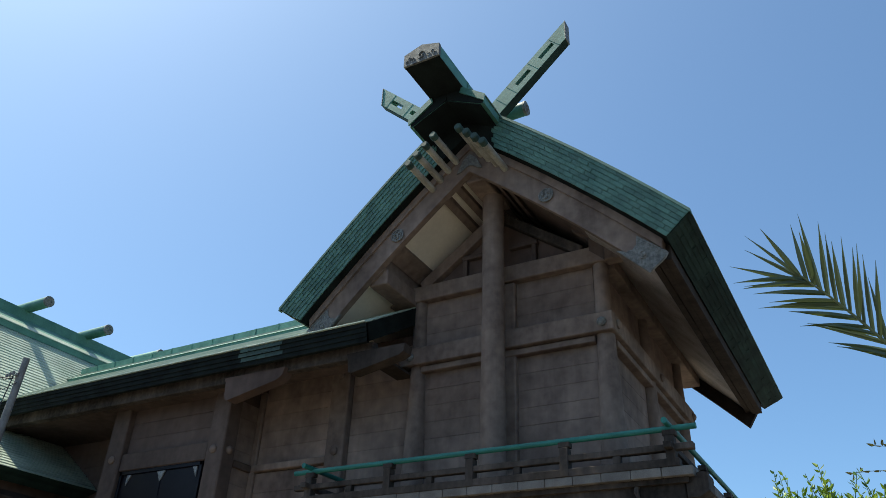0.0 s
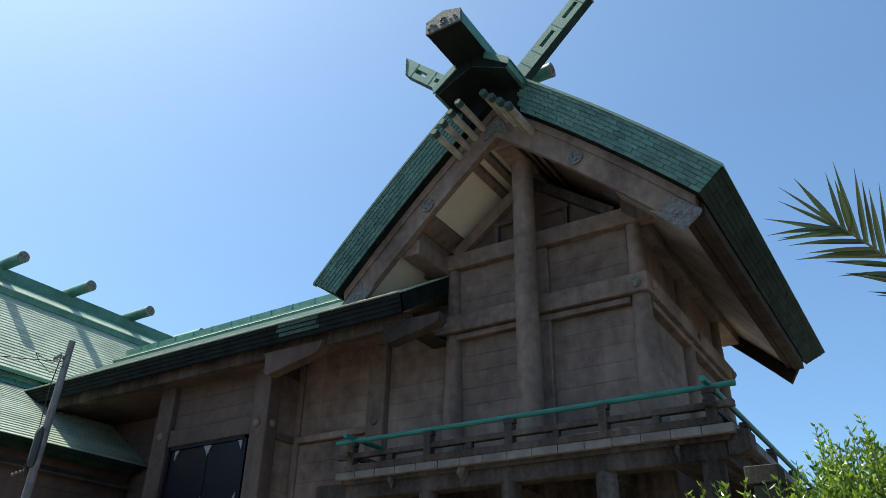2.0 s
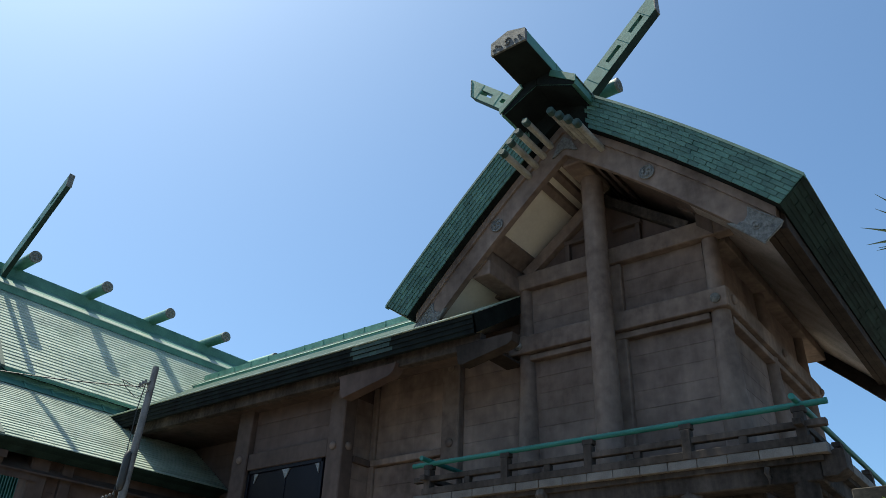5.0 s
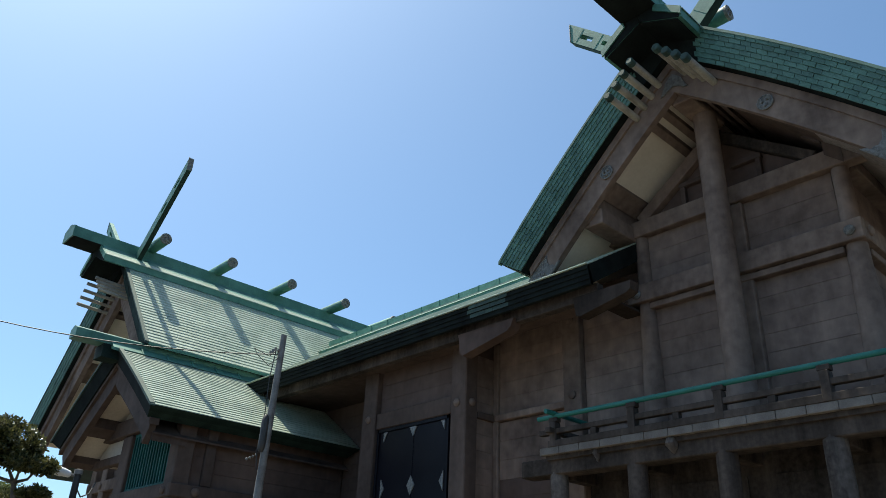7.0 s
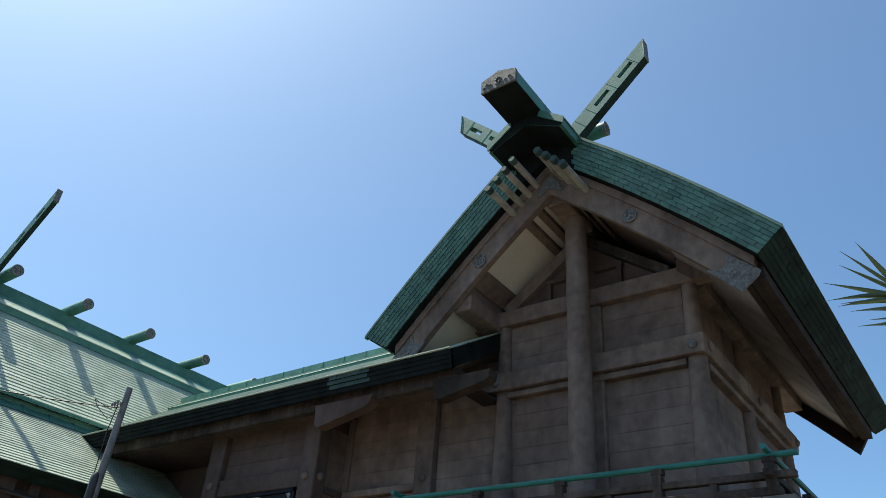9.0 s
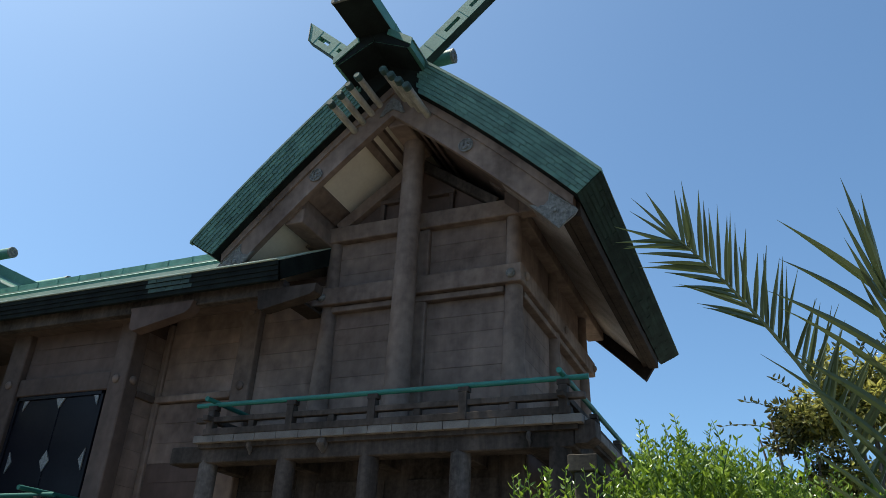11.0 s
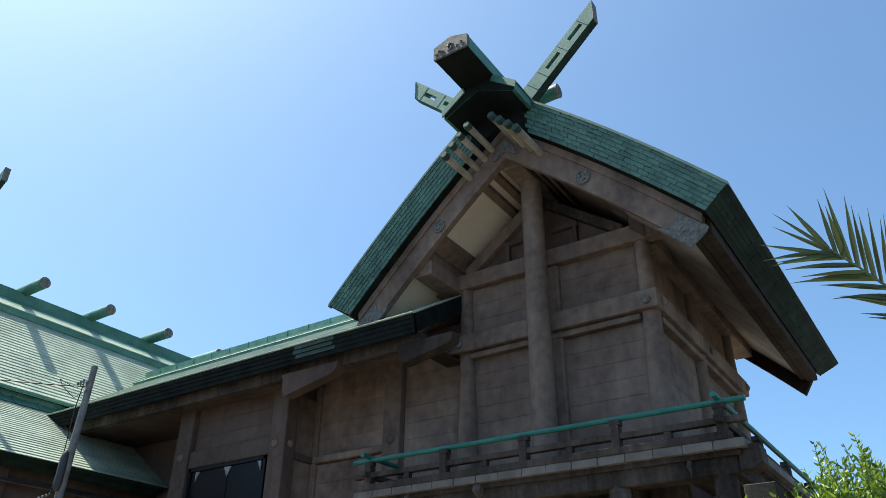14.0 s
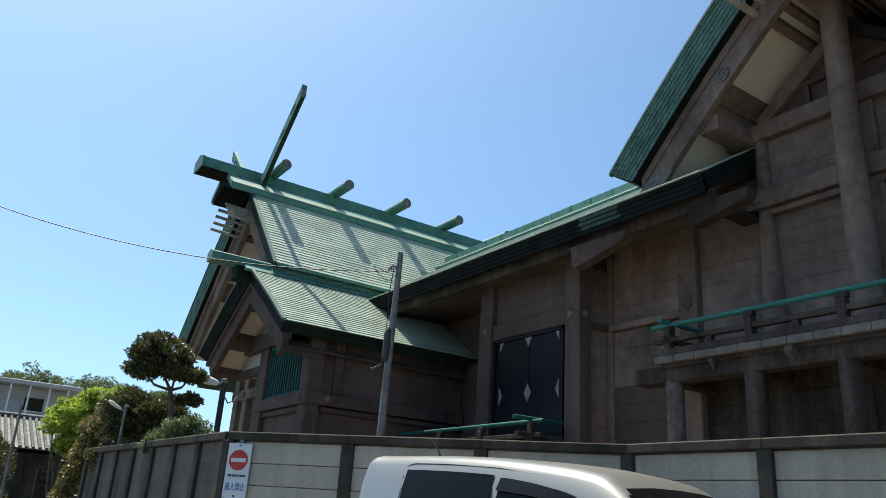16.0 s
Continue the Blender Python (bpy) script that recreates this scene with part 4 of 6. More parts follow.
part("door_stile", Build().box(0.788, 0.80, 6.505, 6.535, 3.0, 5.1, 0.003), LACQUER, door)
for y in (5.62, 6.52, 7.42):
    for z in (3.98, 5.09):
        w, h = 0.105, 0.185
        prof = [(y - w, z), (y, z - h), (y + w, z), (y, z + h)]
        prof = [(min(max(a, 5.62), 7.42), min(b, 5.09)) for a, b in prof]
        part("diamond_fitting", Build().prism(prof, "x", 0.778, 0.80), METAL, door, "chased silver diamond fitting")
# small landing with railing in front of the door
landing = thing("door_landing", (0.4, 7.5, GROUND), "narrow concrete landing in front of the lacquered door", "landing")
part("deck", Build().box(-0.1, 0.74, 4.9, 10.4, 2.62, 2.78, 0.01), STAIN_AND_SHADE, landing)
for y in (5.2, 6.9, 8.6, 10.2):
    post(landing, 0.1, y, GROUND, 2.63, 0.12, "landing_post", STAIN_AND_SHADE)
low_rail = thing("landing_railing", (0.1, 7.5, 2.78), "low landing railing with teal-painted top rail", "railing")
rail_run(low_rail, "y", 0.0, 5.45, 9.7, 2.78, [5.45, 6.9, 8.3, 9.6], [6.2, 7.6, 9.0], 0.30, TEAL_SHADED)
rail_run(low_rail, "x", 5.45, 0.0, 0.62, 2.78, [], [0.35], 0.42, TEAL_SHADED)

# ---- the front hall ----
haiden = thing("shrine_front_hall", (4.0, 15.6, GROUND), "front shrine hall under a pale green copper roof with crossed finials", "shrine building")
fall_haiden = lambda d: 10.79 - 1.048 * d
gable_roof(haiden, 15.6, fall_haiden, 4.35, 3.95, -2.60, 11.0, 0.58, 0.13, 0.82, 4, 0.098, lap=0.015, near=(3.38, 0.06))
ridge(haiden, 15.6, 10.54, 0.38, -3.98, 12.6, -3.2, 11.6, 0.86, [-1.87 + 2.06 * k for k in range(5)], 0.155, 1.25, 1.25, COPPER, 0.144)
chigi(haiden, -2.22, 15.6, 9.95, 2.72, 12.55, 0.28, 0.13, (0.62, 1.42))
part("wall_core", Build().prism([(13.0, GROUND), (17.1, GROUND), (17.1, 7.9), (15.6, 9.4), (13.0, 7.3)], "x", -1.2, 9.5), TIMBER, haiden)
for s in (1, -1):
    near = [(-2.2, 15.6 + s * d, fall_haiden(d) - 1.05) for d in curve_points(3.7 if s == 1 else 2.9, 10)]
    far = [(10.6, 15.6 + s * d, fall_haiden(d) - 1.05) for d in curve_points(3.7 if s == 1 else 2.9, 10)]
    # -y soffit in the plaster colour that includes its shade
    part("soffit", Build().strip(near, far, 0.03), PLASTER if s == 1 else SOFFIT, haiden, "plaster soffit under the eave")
    for d_end, up, lo, xa, nm in ((3.7, 0.72, 1.34, -2.30, "barge_board"), (3.8, 0.58, 0.74, -2.36, "barge_fillet")):
        ds = [(d_end if s == 1 else d_end - 0.75) * k / 12 for k in range(13)]
        prof = [(15.6 + s * d, fall_haiden(d) - up) for d in ds] + [(15.6 + s * max(0, d - 0.1), fall_haiden(d) - lo) for d in reversed(ds)]
        part(nm, Build().prism(prof, "x", xa, -2.16), POST, haiden)
    for d0, d1, drop in ((1.7, 2.0, 0.22), (0.2, 0.3, 0.1), (0.5, 0.6, 0.1)):
        za, zb = fall_haiden(d0) - 1.08, fall_haiden(d1) - 1.08
        part("purlin", Build().prism([(15.6 + s * d0, za), (15.6 + s * d1, zb), (15.6 + s * d1, zb - drop), (15.6 + s * d0, za - drop)], "x", -2.2, -1.1), POST, haiden)
    for k in range(4):
        y, z = 15.6 + s * (0.30 + 0.15 * k), 9.62 - 0.155 * k
        part("gable_rod", Build().tube([(-3.14, y, z), (-2.1, y, z - 0.05)], 0.046, 12), ROD, haiden, "round timber rod standing out from the gable")
for y in (13.1, 15.3, 16.25, 17.0):
    part("post", Build().box(-1.40, -1.1, y - 0.16, y + 0.16, GROUND, 7.4, 0.02), POST, haiden)
for z in (4.40, 5.6):
    part("wall_beam", Build().box(-1.42, -1.15, 13.0, 17.25, z, z + 0.28, 0.015), POST, haiden)
planks(haiden, -1.2, 13.3, 16.9, 2.2, 7.0, 0.45)
for y in (16.3, 17.05):
    nub(haiden, -1.43, y, 4.54, r=0.09)
part("low_eave", Build().prism([(17.1, 5.30), (18.9, 5.02), (18.9, 4.92), (17.1, 5.10)], "x", -2.0, 4.0), COPPER_DARK, haiden, "dark low eave at the far corner")

# ---- the side wing below it ----
wing = thing("side_wing", (-1.2, 10.4, GROUND), "low side wing with green copper roof and teal lattice window", "shrine building")
fall_wing = lambda d: 6.44 - 0.62 * d - 0.022 * d * d
gable_roof(wing, 10.4, fall_wing, 2.44, 2.16, -3.87, 0.62, 0.36, 0.10, 0.24, 0, 0.088, 0, 0.012)
part("ridge_box", Build().prism([(10.23, 6.34), (10.57, 6.34), (10.57, 6.52), (10.4, 6.59), (10.23, 6.52)], "x", -4.70, -0.62), COPPER, wing, "green copper ridge box")
part("ridge_nose", Build().prism([(10.2, 6.06), (10.6, 6.06), (10.62, 6.32), (10.18, 6.32)], "x", -4.15, -3.7), COPPER_DARK, wing)
for s in (1, -1):
    part("ridge_saddle", Build().prism([(10.4 + s * 0.18, 6.40), (10.4 + s * 0.34, 6.26), (10.4 + s * 0.34, 6.20), (10.4 + s * 0.1, 6.30)], "x", -4.0, -0.62), COPPER, wing)
    for xx in [-3.4 + 0.55 * k for k in range(5)]:
        part("seam", Build().beam((xx, 10.4 + s * 0.185, 6.42), (xx, 10.4 + s * 0.355, 6.255), 0.012, 0.03, (1, 0, 0)), COPPER, wing)
    near = [(-3.6, 10.4 + s * d, fall_wing(d) - 0.62) for d in curve_points(2.1, 8)]
    far = [(0.8, 10.4 + s * d, fall_wing(d) - 0.62) for d in curve_points(2.1, 8)]
    # soffit colours hold the shade: darker plaster on +y, dark brown on -y
    part("soffit", Build().strip(near, far, 0.03), PLASTER_SHADED if s == 1 else POST_DARK, wing, "soffit under the eave")
    for d0, d1, drop in ((0.98, 1.22, 0.20), (0.16, 0.28, 0.10), (1.92, 2.06, 0.14)):
        za, zb = fall_wing(d0) - 0.65, fall_wing(d1) - 0.65
        part("purlin", Build().prism([(10.4 + s * d0, za), (10.4 + s * d1, zb), (10.4 + s * d1, zb - drop), (10.4 + s * d0, za - drop)], "x", -3.58, -2.92), POST_DARK, wing)
    ds = [2.12 * k / 10 for k in range(11)]
    prof = [(10.4 + s * d, fall_wing(d) - 0.42) for d in ds] + [(10.4 + s * (2.10), fall_wing(2.12) - 0.55)] + [(10.4 + s * max(0, d - (0.2 if d > 2.0 else 0.05)), fall_wing(d) - 0.80) for d in reversed(ds)]
    part("barge_board", Build().prism(prof, "x", -3.68, -3.56), POST_DARK, wing)
    ds = [2.2 * k / 10 for k in range(11)]
    prof = [(10.4 + s * d, fall_wing(d) - 0.34) for d in ds] + [(10.4 + s * d, fall_wing(d) - 0.45) for d in reversed(ds)]
    part("barge_fillet", Build().prism(prof, "x", -3.74, -3.56), POST_DARK, wing)
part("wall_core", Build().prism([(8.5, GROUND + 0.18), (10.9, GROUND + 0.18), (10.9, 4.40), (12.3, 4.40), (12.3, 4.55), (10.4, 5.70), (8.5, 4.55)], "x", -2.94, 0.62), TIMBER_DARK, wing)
part("gable_beam", Build().box(-3.12, -2.9, 8.74, 12.2, 4.78, 5.12, 0.015), POST_DARK, wing)
part("gable_panel", Build().prism([(8.9, 5.14), (11.9, 5.14), (10.4, 5.72)], "x", -2.99, -2.9), PLASTER_SHADED, wing, "cream plaster gable panel")
part("gable_panel", Build().box(-2.98, -2.9, 10.96, 12.28, 4.46, 4.77), PLASTER_SHADED, wing, "cream plaster wall panel")
part("lower_beam", Build().box(-3.06, -2.9, 10.96, 12.45, 4.28, 4.45, 0.012), POST_DARK, wing)
part("sill_beam", Build().box(-3.10, -2.9, 8.36, 10.92, 3.42, 3.66, 0.015), POST_DARK, wing)
part("sill_beam", Build().box(-3.092, 0.6, 8.34, 8.52, 3.425, 3.655, 0.015), POST_DARK, wing)
part("sill_fillet", Build().box(-3.04, -2.9, 8.74, 10.5, 3.30, 3.40, 0.01), POST_DARK, wing)
part("sill_fillet", Build().box(-2.70, 0.6, 8.40, 8.52, 3.30, 3.40, 0.01), POST_DARK, wing)
part("corner_post", Build().box(-3.06, -2.74, 8.38, 8.72, GROUND + 0.18, 4.72, 0.02), POST_DARK, wing)
part("mid_post", Build().box(-3.08, -2.86, 10.52, 10.94, GROUND + 0.18, 4.765, 0.02), POST_DARK, wing)
part("mid_post", Build().box(-2.5, -2.3, 8.39, 8.56, 3.66, 4.68, 0.02), POST_DARK, wing)
planks(wing, -2.94, 8.72, 10.52, 1.8, 3.30, 0.38, TIMBER_DARK)
planks(wing, 8.50, -2.72, 0.6, 3.66, 4.7, 0.26, TIMBER_DARK, axis="y")
planks(wing, 8.50, -2.72, 0.6, 1.8, 3.30, 0.38, TIMBER_DARK, axis="y")
nub(wing, -3.115, 8.56, 3.54, r=0.07)
nub(wing, -2.62, 8.325, 3.54, "y", 0.075)
WING_SCALE = 1.14   # the wing stands this much farther off and larger than its plan
window = part("lattice_window", Build().box(-2.97, -2.93, 8.73, 10.51, 3.66, 4.77), LACQUER, wing, "dark window behind teal bars")
for k in range(15):
    y = 8.80 + 1.66 * k / 14
    part("window_bar", Build().box(-3.02, -2.98, y - 0.022, y + 0.022, 3.68, 4.75, 0.004), TEAL_SHADED, window, "teal-painted upright bar")
for z in (3.69, 4.74):
    part("window_rail", Build().box(-3.015, -2.975, 8.73, 10.51, z - 0.03, z + 0.03, 0.004), TEAL_SHADED, window)

wing.scale = (WING_SCALE,) * 3
wing.location = Vector((-9.02, -5.02, 1.49)).lerp(wing.location, WING_SCALE)


# ---- fence, sign and street things ----
FENCE_TOP = 2.38
fence = thing("boundary_fence", (-4.0, 2.0, GROUND), "grey precast concrete panel fence with dark mossy cap and posts", "fence")


def fence_run(a, e, bays, panel):
    """Posts with three stacked slabs between them and a cap, from a to e."""
    a, e = Vector((*a, 0)), Vector((*e, 0))
    d = (e - a) / bays
    u = d.normalized()
    turn = Matrix.Rotation(math.atan2(u.y, u.x), 4, "Z")
    bay = d.length
    slab = Build().box(0.07, bay - 0.07, -0.025, 0.025, 0, 0.2465 if panel is FENCE else 0.2545, 0.006 if panel is FENCE else 0.003).data("slab", panel)
    cap = Build().box(0.0, bay, -0.085, 0.085, 0, 0.10, 0.012).data("cap", FENCE_CAP)
    upright = Build().box(-0.075, 0.075, -0.075, 0.075, 0, FENCE_TOP - GROUND - 0.1, 0.012).data("fence_post", FENCE_CAP)
    slabs, caps, posts = [], [], []
    for k in range(bays):
        o = Matrix.Translation(a + d * k) @ turn
        for r in range(9):
            slabs.append(Matrix.Translation((0, 0, FENCE_TOP - 0.105 - 0.255 * (r + 1))) @ o if FENCE_TOP - 0.105 - 0.255 * (r + 1) > GROUND else None)
        caps.append(Matrix.Translation((0, 0, FENCE_TOP - 0.10)) @ o)
        posts.append(Matrix.Translation((0, 0, GROUND)) @ o)
    posts.append(Matrix.Translation((*(a + d * bays).to_2d(), GROUND)) @ turn)
    pieces("slab", slab, [m for m in slabs if m], fence)
    pieces("cap", cap, caps, fence)
    pieces("fence_post", upright, posts, fence)


fence_run((-2.42, -5.5), (-2.74, 0.70), 4, FENCE)
fence_run((-2.74, 0.70), (-5.71, 4.47), 3, FENCE)
fence_run((-5.71, 4.47), (-6.07, 11.05), 7, FENCE_SHADED)

sign = thing("no_entry_sign", (-5.75, 5.07, 1.40), "white enamel sign with red no-entry disc and blue Japanese lettering", "sign")
SX = -5.76
part("panel", Build().box(SX, SX + 0.015, 4.90, 5.24, 1.56, 2.27, 0.004), WHITE, sign)
part("disc", Build().tube([(SX - 0.004, 5.07, 2.05), (SX + 0.002, 5.07, 2.05)], 0.135, 32), RED, sign, "red no-entry disc")
part("bar", Build().box(SX - 0.008, SX, 4.965, 5.175, 2.025, 2.075), WHITE, sign)
for k, w in enumerate((0.035, 0.02, 0.03, 0.03, 0.02, 0.03, 0.025, 0.03)):
    part("line_mark", Build().box(SX - 0.004, SX, 5.19 - 0.032 * k - w * 0.8, 5.19 - 0.032 * k, 1.835, 1.865), BLACK, sign)
letters = bpy.data.curves.new("lettering", "FONT")
letters.body, letters.size, letters.align_x, letters.align_y, letters.extrude = "進入禁止", 0.085, "CENTER", "CENTER", 0.002
letters.materials.append(BLUE)
words = new("lettering", letters)
words.parent = sign
words.matrix_local = Matrix.Translation(-Vector(sign.location)) @ Matrix.Translation((SX - 0.004, 5.07, 1.70)) @ Matrix.Rotation(radians(-90), 4, "Z") @ Matrix.Rotation(radians(90), 4, "X") @ Matrix.Diagonal((0.85, 1.3, 1, 1))
for z in (2.24, 1.59):
    part("bolt", Build().tube([(SX - 0.012, 5.07, z), (SX + 0.004, 5.07, z)], 0.012, 8), BLACK, sign)
part("mount", Build().box(SX + 0.015, SX + 0.09, 5.04, 5.10, 1.6, 2.4), STEEL, sign)
sign.location, sign.rotation_euler, sign.scale = (-5.65, 4.267, 1.455), (0, 0, radians(43.8)), (0.9, 0.9, 0.9)

gate_post = thing("gate_post", (-4.40, -4.16, GROUND), "square mossy dark concrete post with a wider cap among the shrubs", "post")
part("shaft", Build().box(-4.48, -4.33, -4.235, -4.10, GROUND, 2.455, 0.01), FENCE_CAP, gate_post)
part("cap", Build().box(-4.495, -4.315, -4.242, -4.068, 2.455, 2.55, 0.004), FENCE_CAP, gate_post)

pole = thing("utility_pole", (-2.58, 6.24, GROUND), "thin grey steel utility pole with a transformer box", "utility pole")
part("shaft", Build().tube([(-2.58, 6.34, GROUND), (-2.58, 6.24, 3.5), (-2.575, 6.12, 5.95)], [0.072, 0.064, 0.05], 14), STEEL, pole)
part("equipment_box", Build().tube([(-2.655, 6.21, 3.98), (-2.655, 6.21, 4.02), (-2.655, 6.205, 4.10), (-2.65, 6.20, 4.46), (-2.65, 6.195, 4.54), (-2.65, 6.195, 4.58)], [0.03, 0.055, 0.062, 0.062, 0.05, 0.02], 14), CASE, pole, "dark grey rounded equipment case")
part("cross_arm", Build().beam((-2.66, 6.1, 5.66), (-2.52, 6.30, 5.66), 0.03, 0.03), STEEL, pole)
for k in range(3):
    part("insulator", Build().tube([(-2.70 + 0.02 * k, 6.12 + 0.11 * k, 5.63), (-2.70 + 0.02 * k, 6.12 + 0.11 * k, 5.67), (-2.70 + 0.02 * k, 6.12 + 0.11 * k, 5.70)], [0.015, 0.022, 0.015], 8), STEEL, pole)
for k in range(4):
    c = Vector((-2.66 - 0.032 * k, 6.30 + 0.036 * k, 3.95 - 0.022 * k))
    part("insulator", Build().tube([c, c + Vector((-0.010, 0.011, -0.007)), c + Vector((-0.022, 0.025, -0.015))], [0.012, 0.028, 0.012], 10), STEEL, pole, "grey ribbed insulator")
part("drop_cable", Build().tube([(-2.66, 6.16, 5.7), (-2.69, 6.2, 5.2), (-2.66, 6.24, 4.6), (-2.68, 6.3, 4.0), (-2.66, 6.26, 3.7)], 0.008, 6), BLACK, pole)
for dz in (0.0, 0.16):
    part("cable_loop", Build().tube([(-2.62, 6.1, 5.70 - dz), (-2.75, 6.2, 5.55 - dz), (-2.90, 6.33, 5.64 - dz * 0.5), (-2.95, 6.38, 5.68)], 0.006, 6), BLACK, pole)
wire_way = Vector((math.cos(radians(148)), math.sin(radians(148)), 0))
part("overhead_wire", Build().tube([Vector((-2.6, 6.2, 5.62)) + wire_way * (0.45 * k) + Vector((0, 0, 0.0258 * (0.45 * k) ** 2 - 0.091 * 0.45 * k)) for k in range(34)], 0.009, 6), BLACK, pole, "black overhead wire")


def lamp_post(x, y, z, head, r, group):
    """A slim post with a long flat-bottomed lamp head on a short arm."""
    ob = thing("street_lamp", (x, y, GROUND), "slim street lamp with long pale lamp head", "street lamp", group)
    part("pole", Build().tube([(x, y, GROUND), (x, y, z)], r, 12), BLACK if r > 0.05 else STEEL, ob)
    part("pole_cap", Build().tube([(x, y, z - 0.06), (x, y, z + 0.02), (x, y, z + 0.03)], [r * 1.25, r * 1.25, r * 0.6], 12), STEEL, ob)
    a, e = Vector((x, y, z - 0.10)), Vector(head)
    m = a.lerp(e, 0.22)
    part("arm", Build().tube([a, m], r * 0.45, 8), STEEL, ob)
    k = r / 0.055
    shade = part("lamp_head", Build().tube([m.lerp(e, q) for q in (0.0, 0.06, 0.3, 0.7, 0.92, 1.0)], [0.03 * k, 0.055 * k, 0.068 * k, 0.075 * k, 0.06 * k, 0.02 * k], 14), WHITE, ob, "pale grey lamp head")
    part("diffuser", Build().tube([m.lerp(e, q) - Vector((0, 0, 0.035 * k)) for q in (0.3, 0.4, 0.8, 0.9)], [0.02 * k, 0.05 * k, 0.055 * k, 0.02 * k], 10), WHITE, shade)
    return ob


lamp = lamp_post(-4.36, 9.2, 3.74, (-4.86, 9.24, 3.74), 0.055, "street lamps")
part("cable", Build().tube([(-4.36, 9.2, 3.5), (-4.1, 9.6, 3.38), (-3.7, 10.4, 3.55), (-3.3, 11.3, 3.9)], 0.012, 6), BLACK, lamp)
lamp_post(-5.82, 10.1, 3.13, (-6.14, 10.1, 3.20), 0.024, "street lamps")
solid("sign_pole", Build().tube([(-7.80, 7.0, GROUND), (-7.83, 6.94, 2.62)], 0.017, 10), STEEL, "thin leaning grey steel pole", "pole", (-7.8, 7.0, GROUND))


# ---- the parked van ----
def build_van():
    van = thing("van", (0, 0, GROUND), "silver compact van parked beside the fence", "van")
    xc, g, lift_up = 0.0, GROUND, 0.105
    # stations along the body: y, half width at belt, half width at roof, roof height, belt height, floor height
    rows = [(0.94, 0.70, 0.60, 1.10, 0.95, 0.5), (0.91, 0.78, 0.66, 1.60, 1.05, 0.35), (0.84, 0.81, 0.69, 1.835, 1.08, 0.3), (0.66, 0.82, 0.68, 1.85, 1.08, 0.26), (0.0, 0.83, 0.69, 1.84, 1.08, 0.24), (-0.7, 0.83, 0.69, 1.81, 1.08, 0.24), (-1.3, 0.83, 0.68, 1.76, 1.07, 0.24),
            (-1.72, 0.83, 0.66, 1.705, 1.06, 0.24), (-1.95, 0.83, 0.66, 1.63, 1.05, 0.24), (-2.30, 0.82, 0.68, 1.38, 1.03, 0.24), (-2.62, 0.81, 0.70, 1.10, 1.0, 0.24), (-2.95, 0.79, 0.66, 0.98, 0.9, 0.24), (-3.12, 0.68, 0.55, 0.80, 0.72, 0.32)]
    rows = [(y, wb, wr, zr + lift_up * (1 if zr > 1.2 else zr - 0.2), zb + lift_up * 0.7, z0) for y, wb, wr, zr, zb, z0 in rows]

    def between(i, t):
        """A station between two rows, on a smooth curve through them."""
        p = [rows[min(max(k, 0), len(rows) - 1)] for k in (i - 1, i, i + 1, i + 2)]
        out = []
        for q in zip(*p):
            lo, hi = min(q[1], q[2]), max(q[1], q[2])
            c = 0.5 * (2 * q[1] + (q[2] - q[0]) * t + (2 * q[0] - 5 * q[1] + 4 * q[2] - q[3]) * t * t + (3 * q[1] - q[0] - 3 * q[2] + q[3]) * t ** 3)
            out.append(min(max(c, lo - 0.01), hi + 0.01))
        return tuple(out)
    rows = [between(i, k / 4) for i in range(len(rows) - 1) for k in range(4)] + [rows[-1]]
    v, f = [], []

    def ring(y, wb, wr, zr, zb, z0):
        h = zr - zb
        half = [(0.0, z0), (wb * 0.9, z0), (wb, z0 + 0.12), (wb, zb), (wr + (wb - wr) * 0.35, zb + h * 0.7), (wr, zr - 0.13 * min(1, h)), (wr - 0.025, zr - 0.075 * min(1, h)), (wr - 0.07, zr - 0.038 * min(1, h)), (wr - 0.14, zr - 0.014 * min(1, h)), (wr - 0.3, zr + 0.004), (0.0, zr + 0.02)]
        return half, [(xc - a, y, g + z) for a, z in half] + [(xc + a, y, g + z) for a, z in reversed(half[1:-1])]
    rings = [ring(*r)[1] for r in rows]
    n = len(rings[0])
    for r in rings:
        v += r
    for i in range(len(rings) - 1):
        f += [(i * n + k, i * n + (k + 1) % n, (i + 1) * n + (k + 1) % n, (i + 1) * n + k) for k in range(n)]
    f += [tuple(range(n)), tuple(range((len(rings) - 1) * n, len(rings) * n))]
    body = part("body", Build().add(v, f), SILVER, van, "silver painted body")
    body.data.set_sharp_from_angle(angle=radians(75))

    def side(y, frac):
        """A point on the side between belt (0) and roof (1)."""
        for r0, r1 in zip(rows, rows[1:]):
            if r0[0] >= y >= r1[0]:
                t = (r0[0] - y) / (r0[0] - r1[0])
                _, wb, wr, zr, zb, z0 = [p + (q - p) * t for p, q in zip(r0, r1)]
                pts = [(wb, zb), (wr + (wb - wr) * 0.35, zb + (zr - zb) * 0.7), (wr, zr - 0.13)]
                z = zb + (zr - 0.13 - zb) * frac
                for (w0, h0), (w1, h1) in zip(pts, pts[1:]):
                    if h0 <= z <= h1 + 1e-6:
                        return w0 + (w1 - w0) * (z - h0) / (h1 - h0), z
        return 0.7, 1.5

    def glazing(name, outline, material, s, lift, label=""):
        b = Build()
        pts, inner = [], []
        for y, fr in outline:
            w, z = side(y, fr)
            pts.append((xc + s * (w + lift), y, g + z))
            inner.append((xc + s * (w - 0.01), y, g + z))
        k = len(pts)
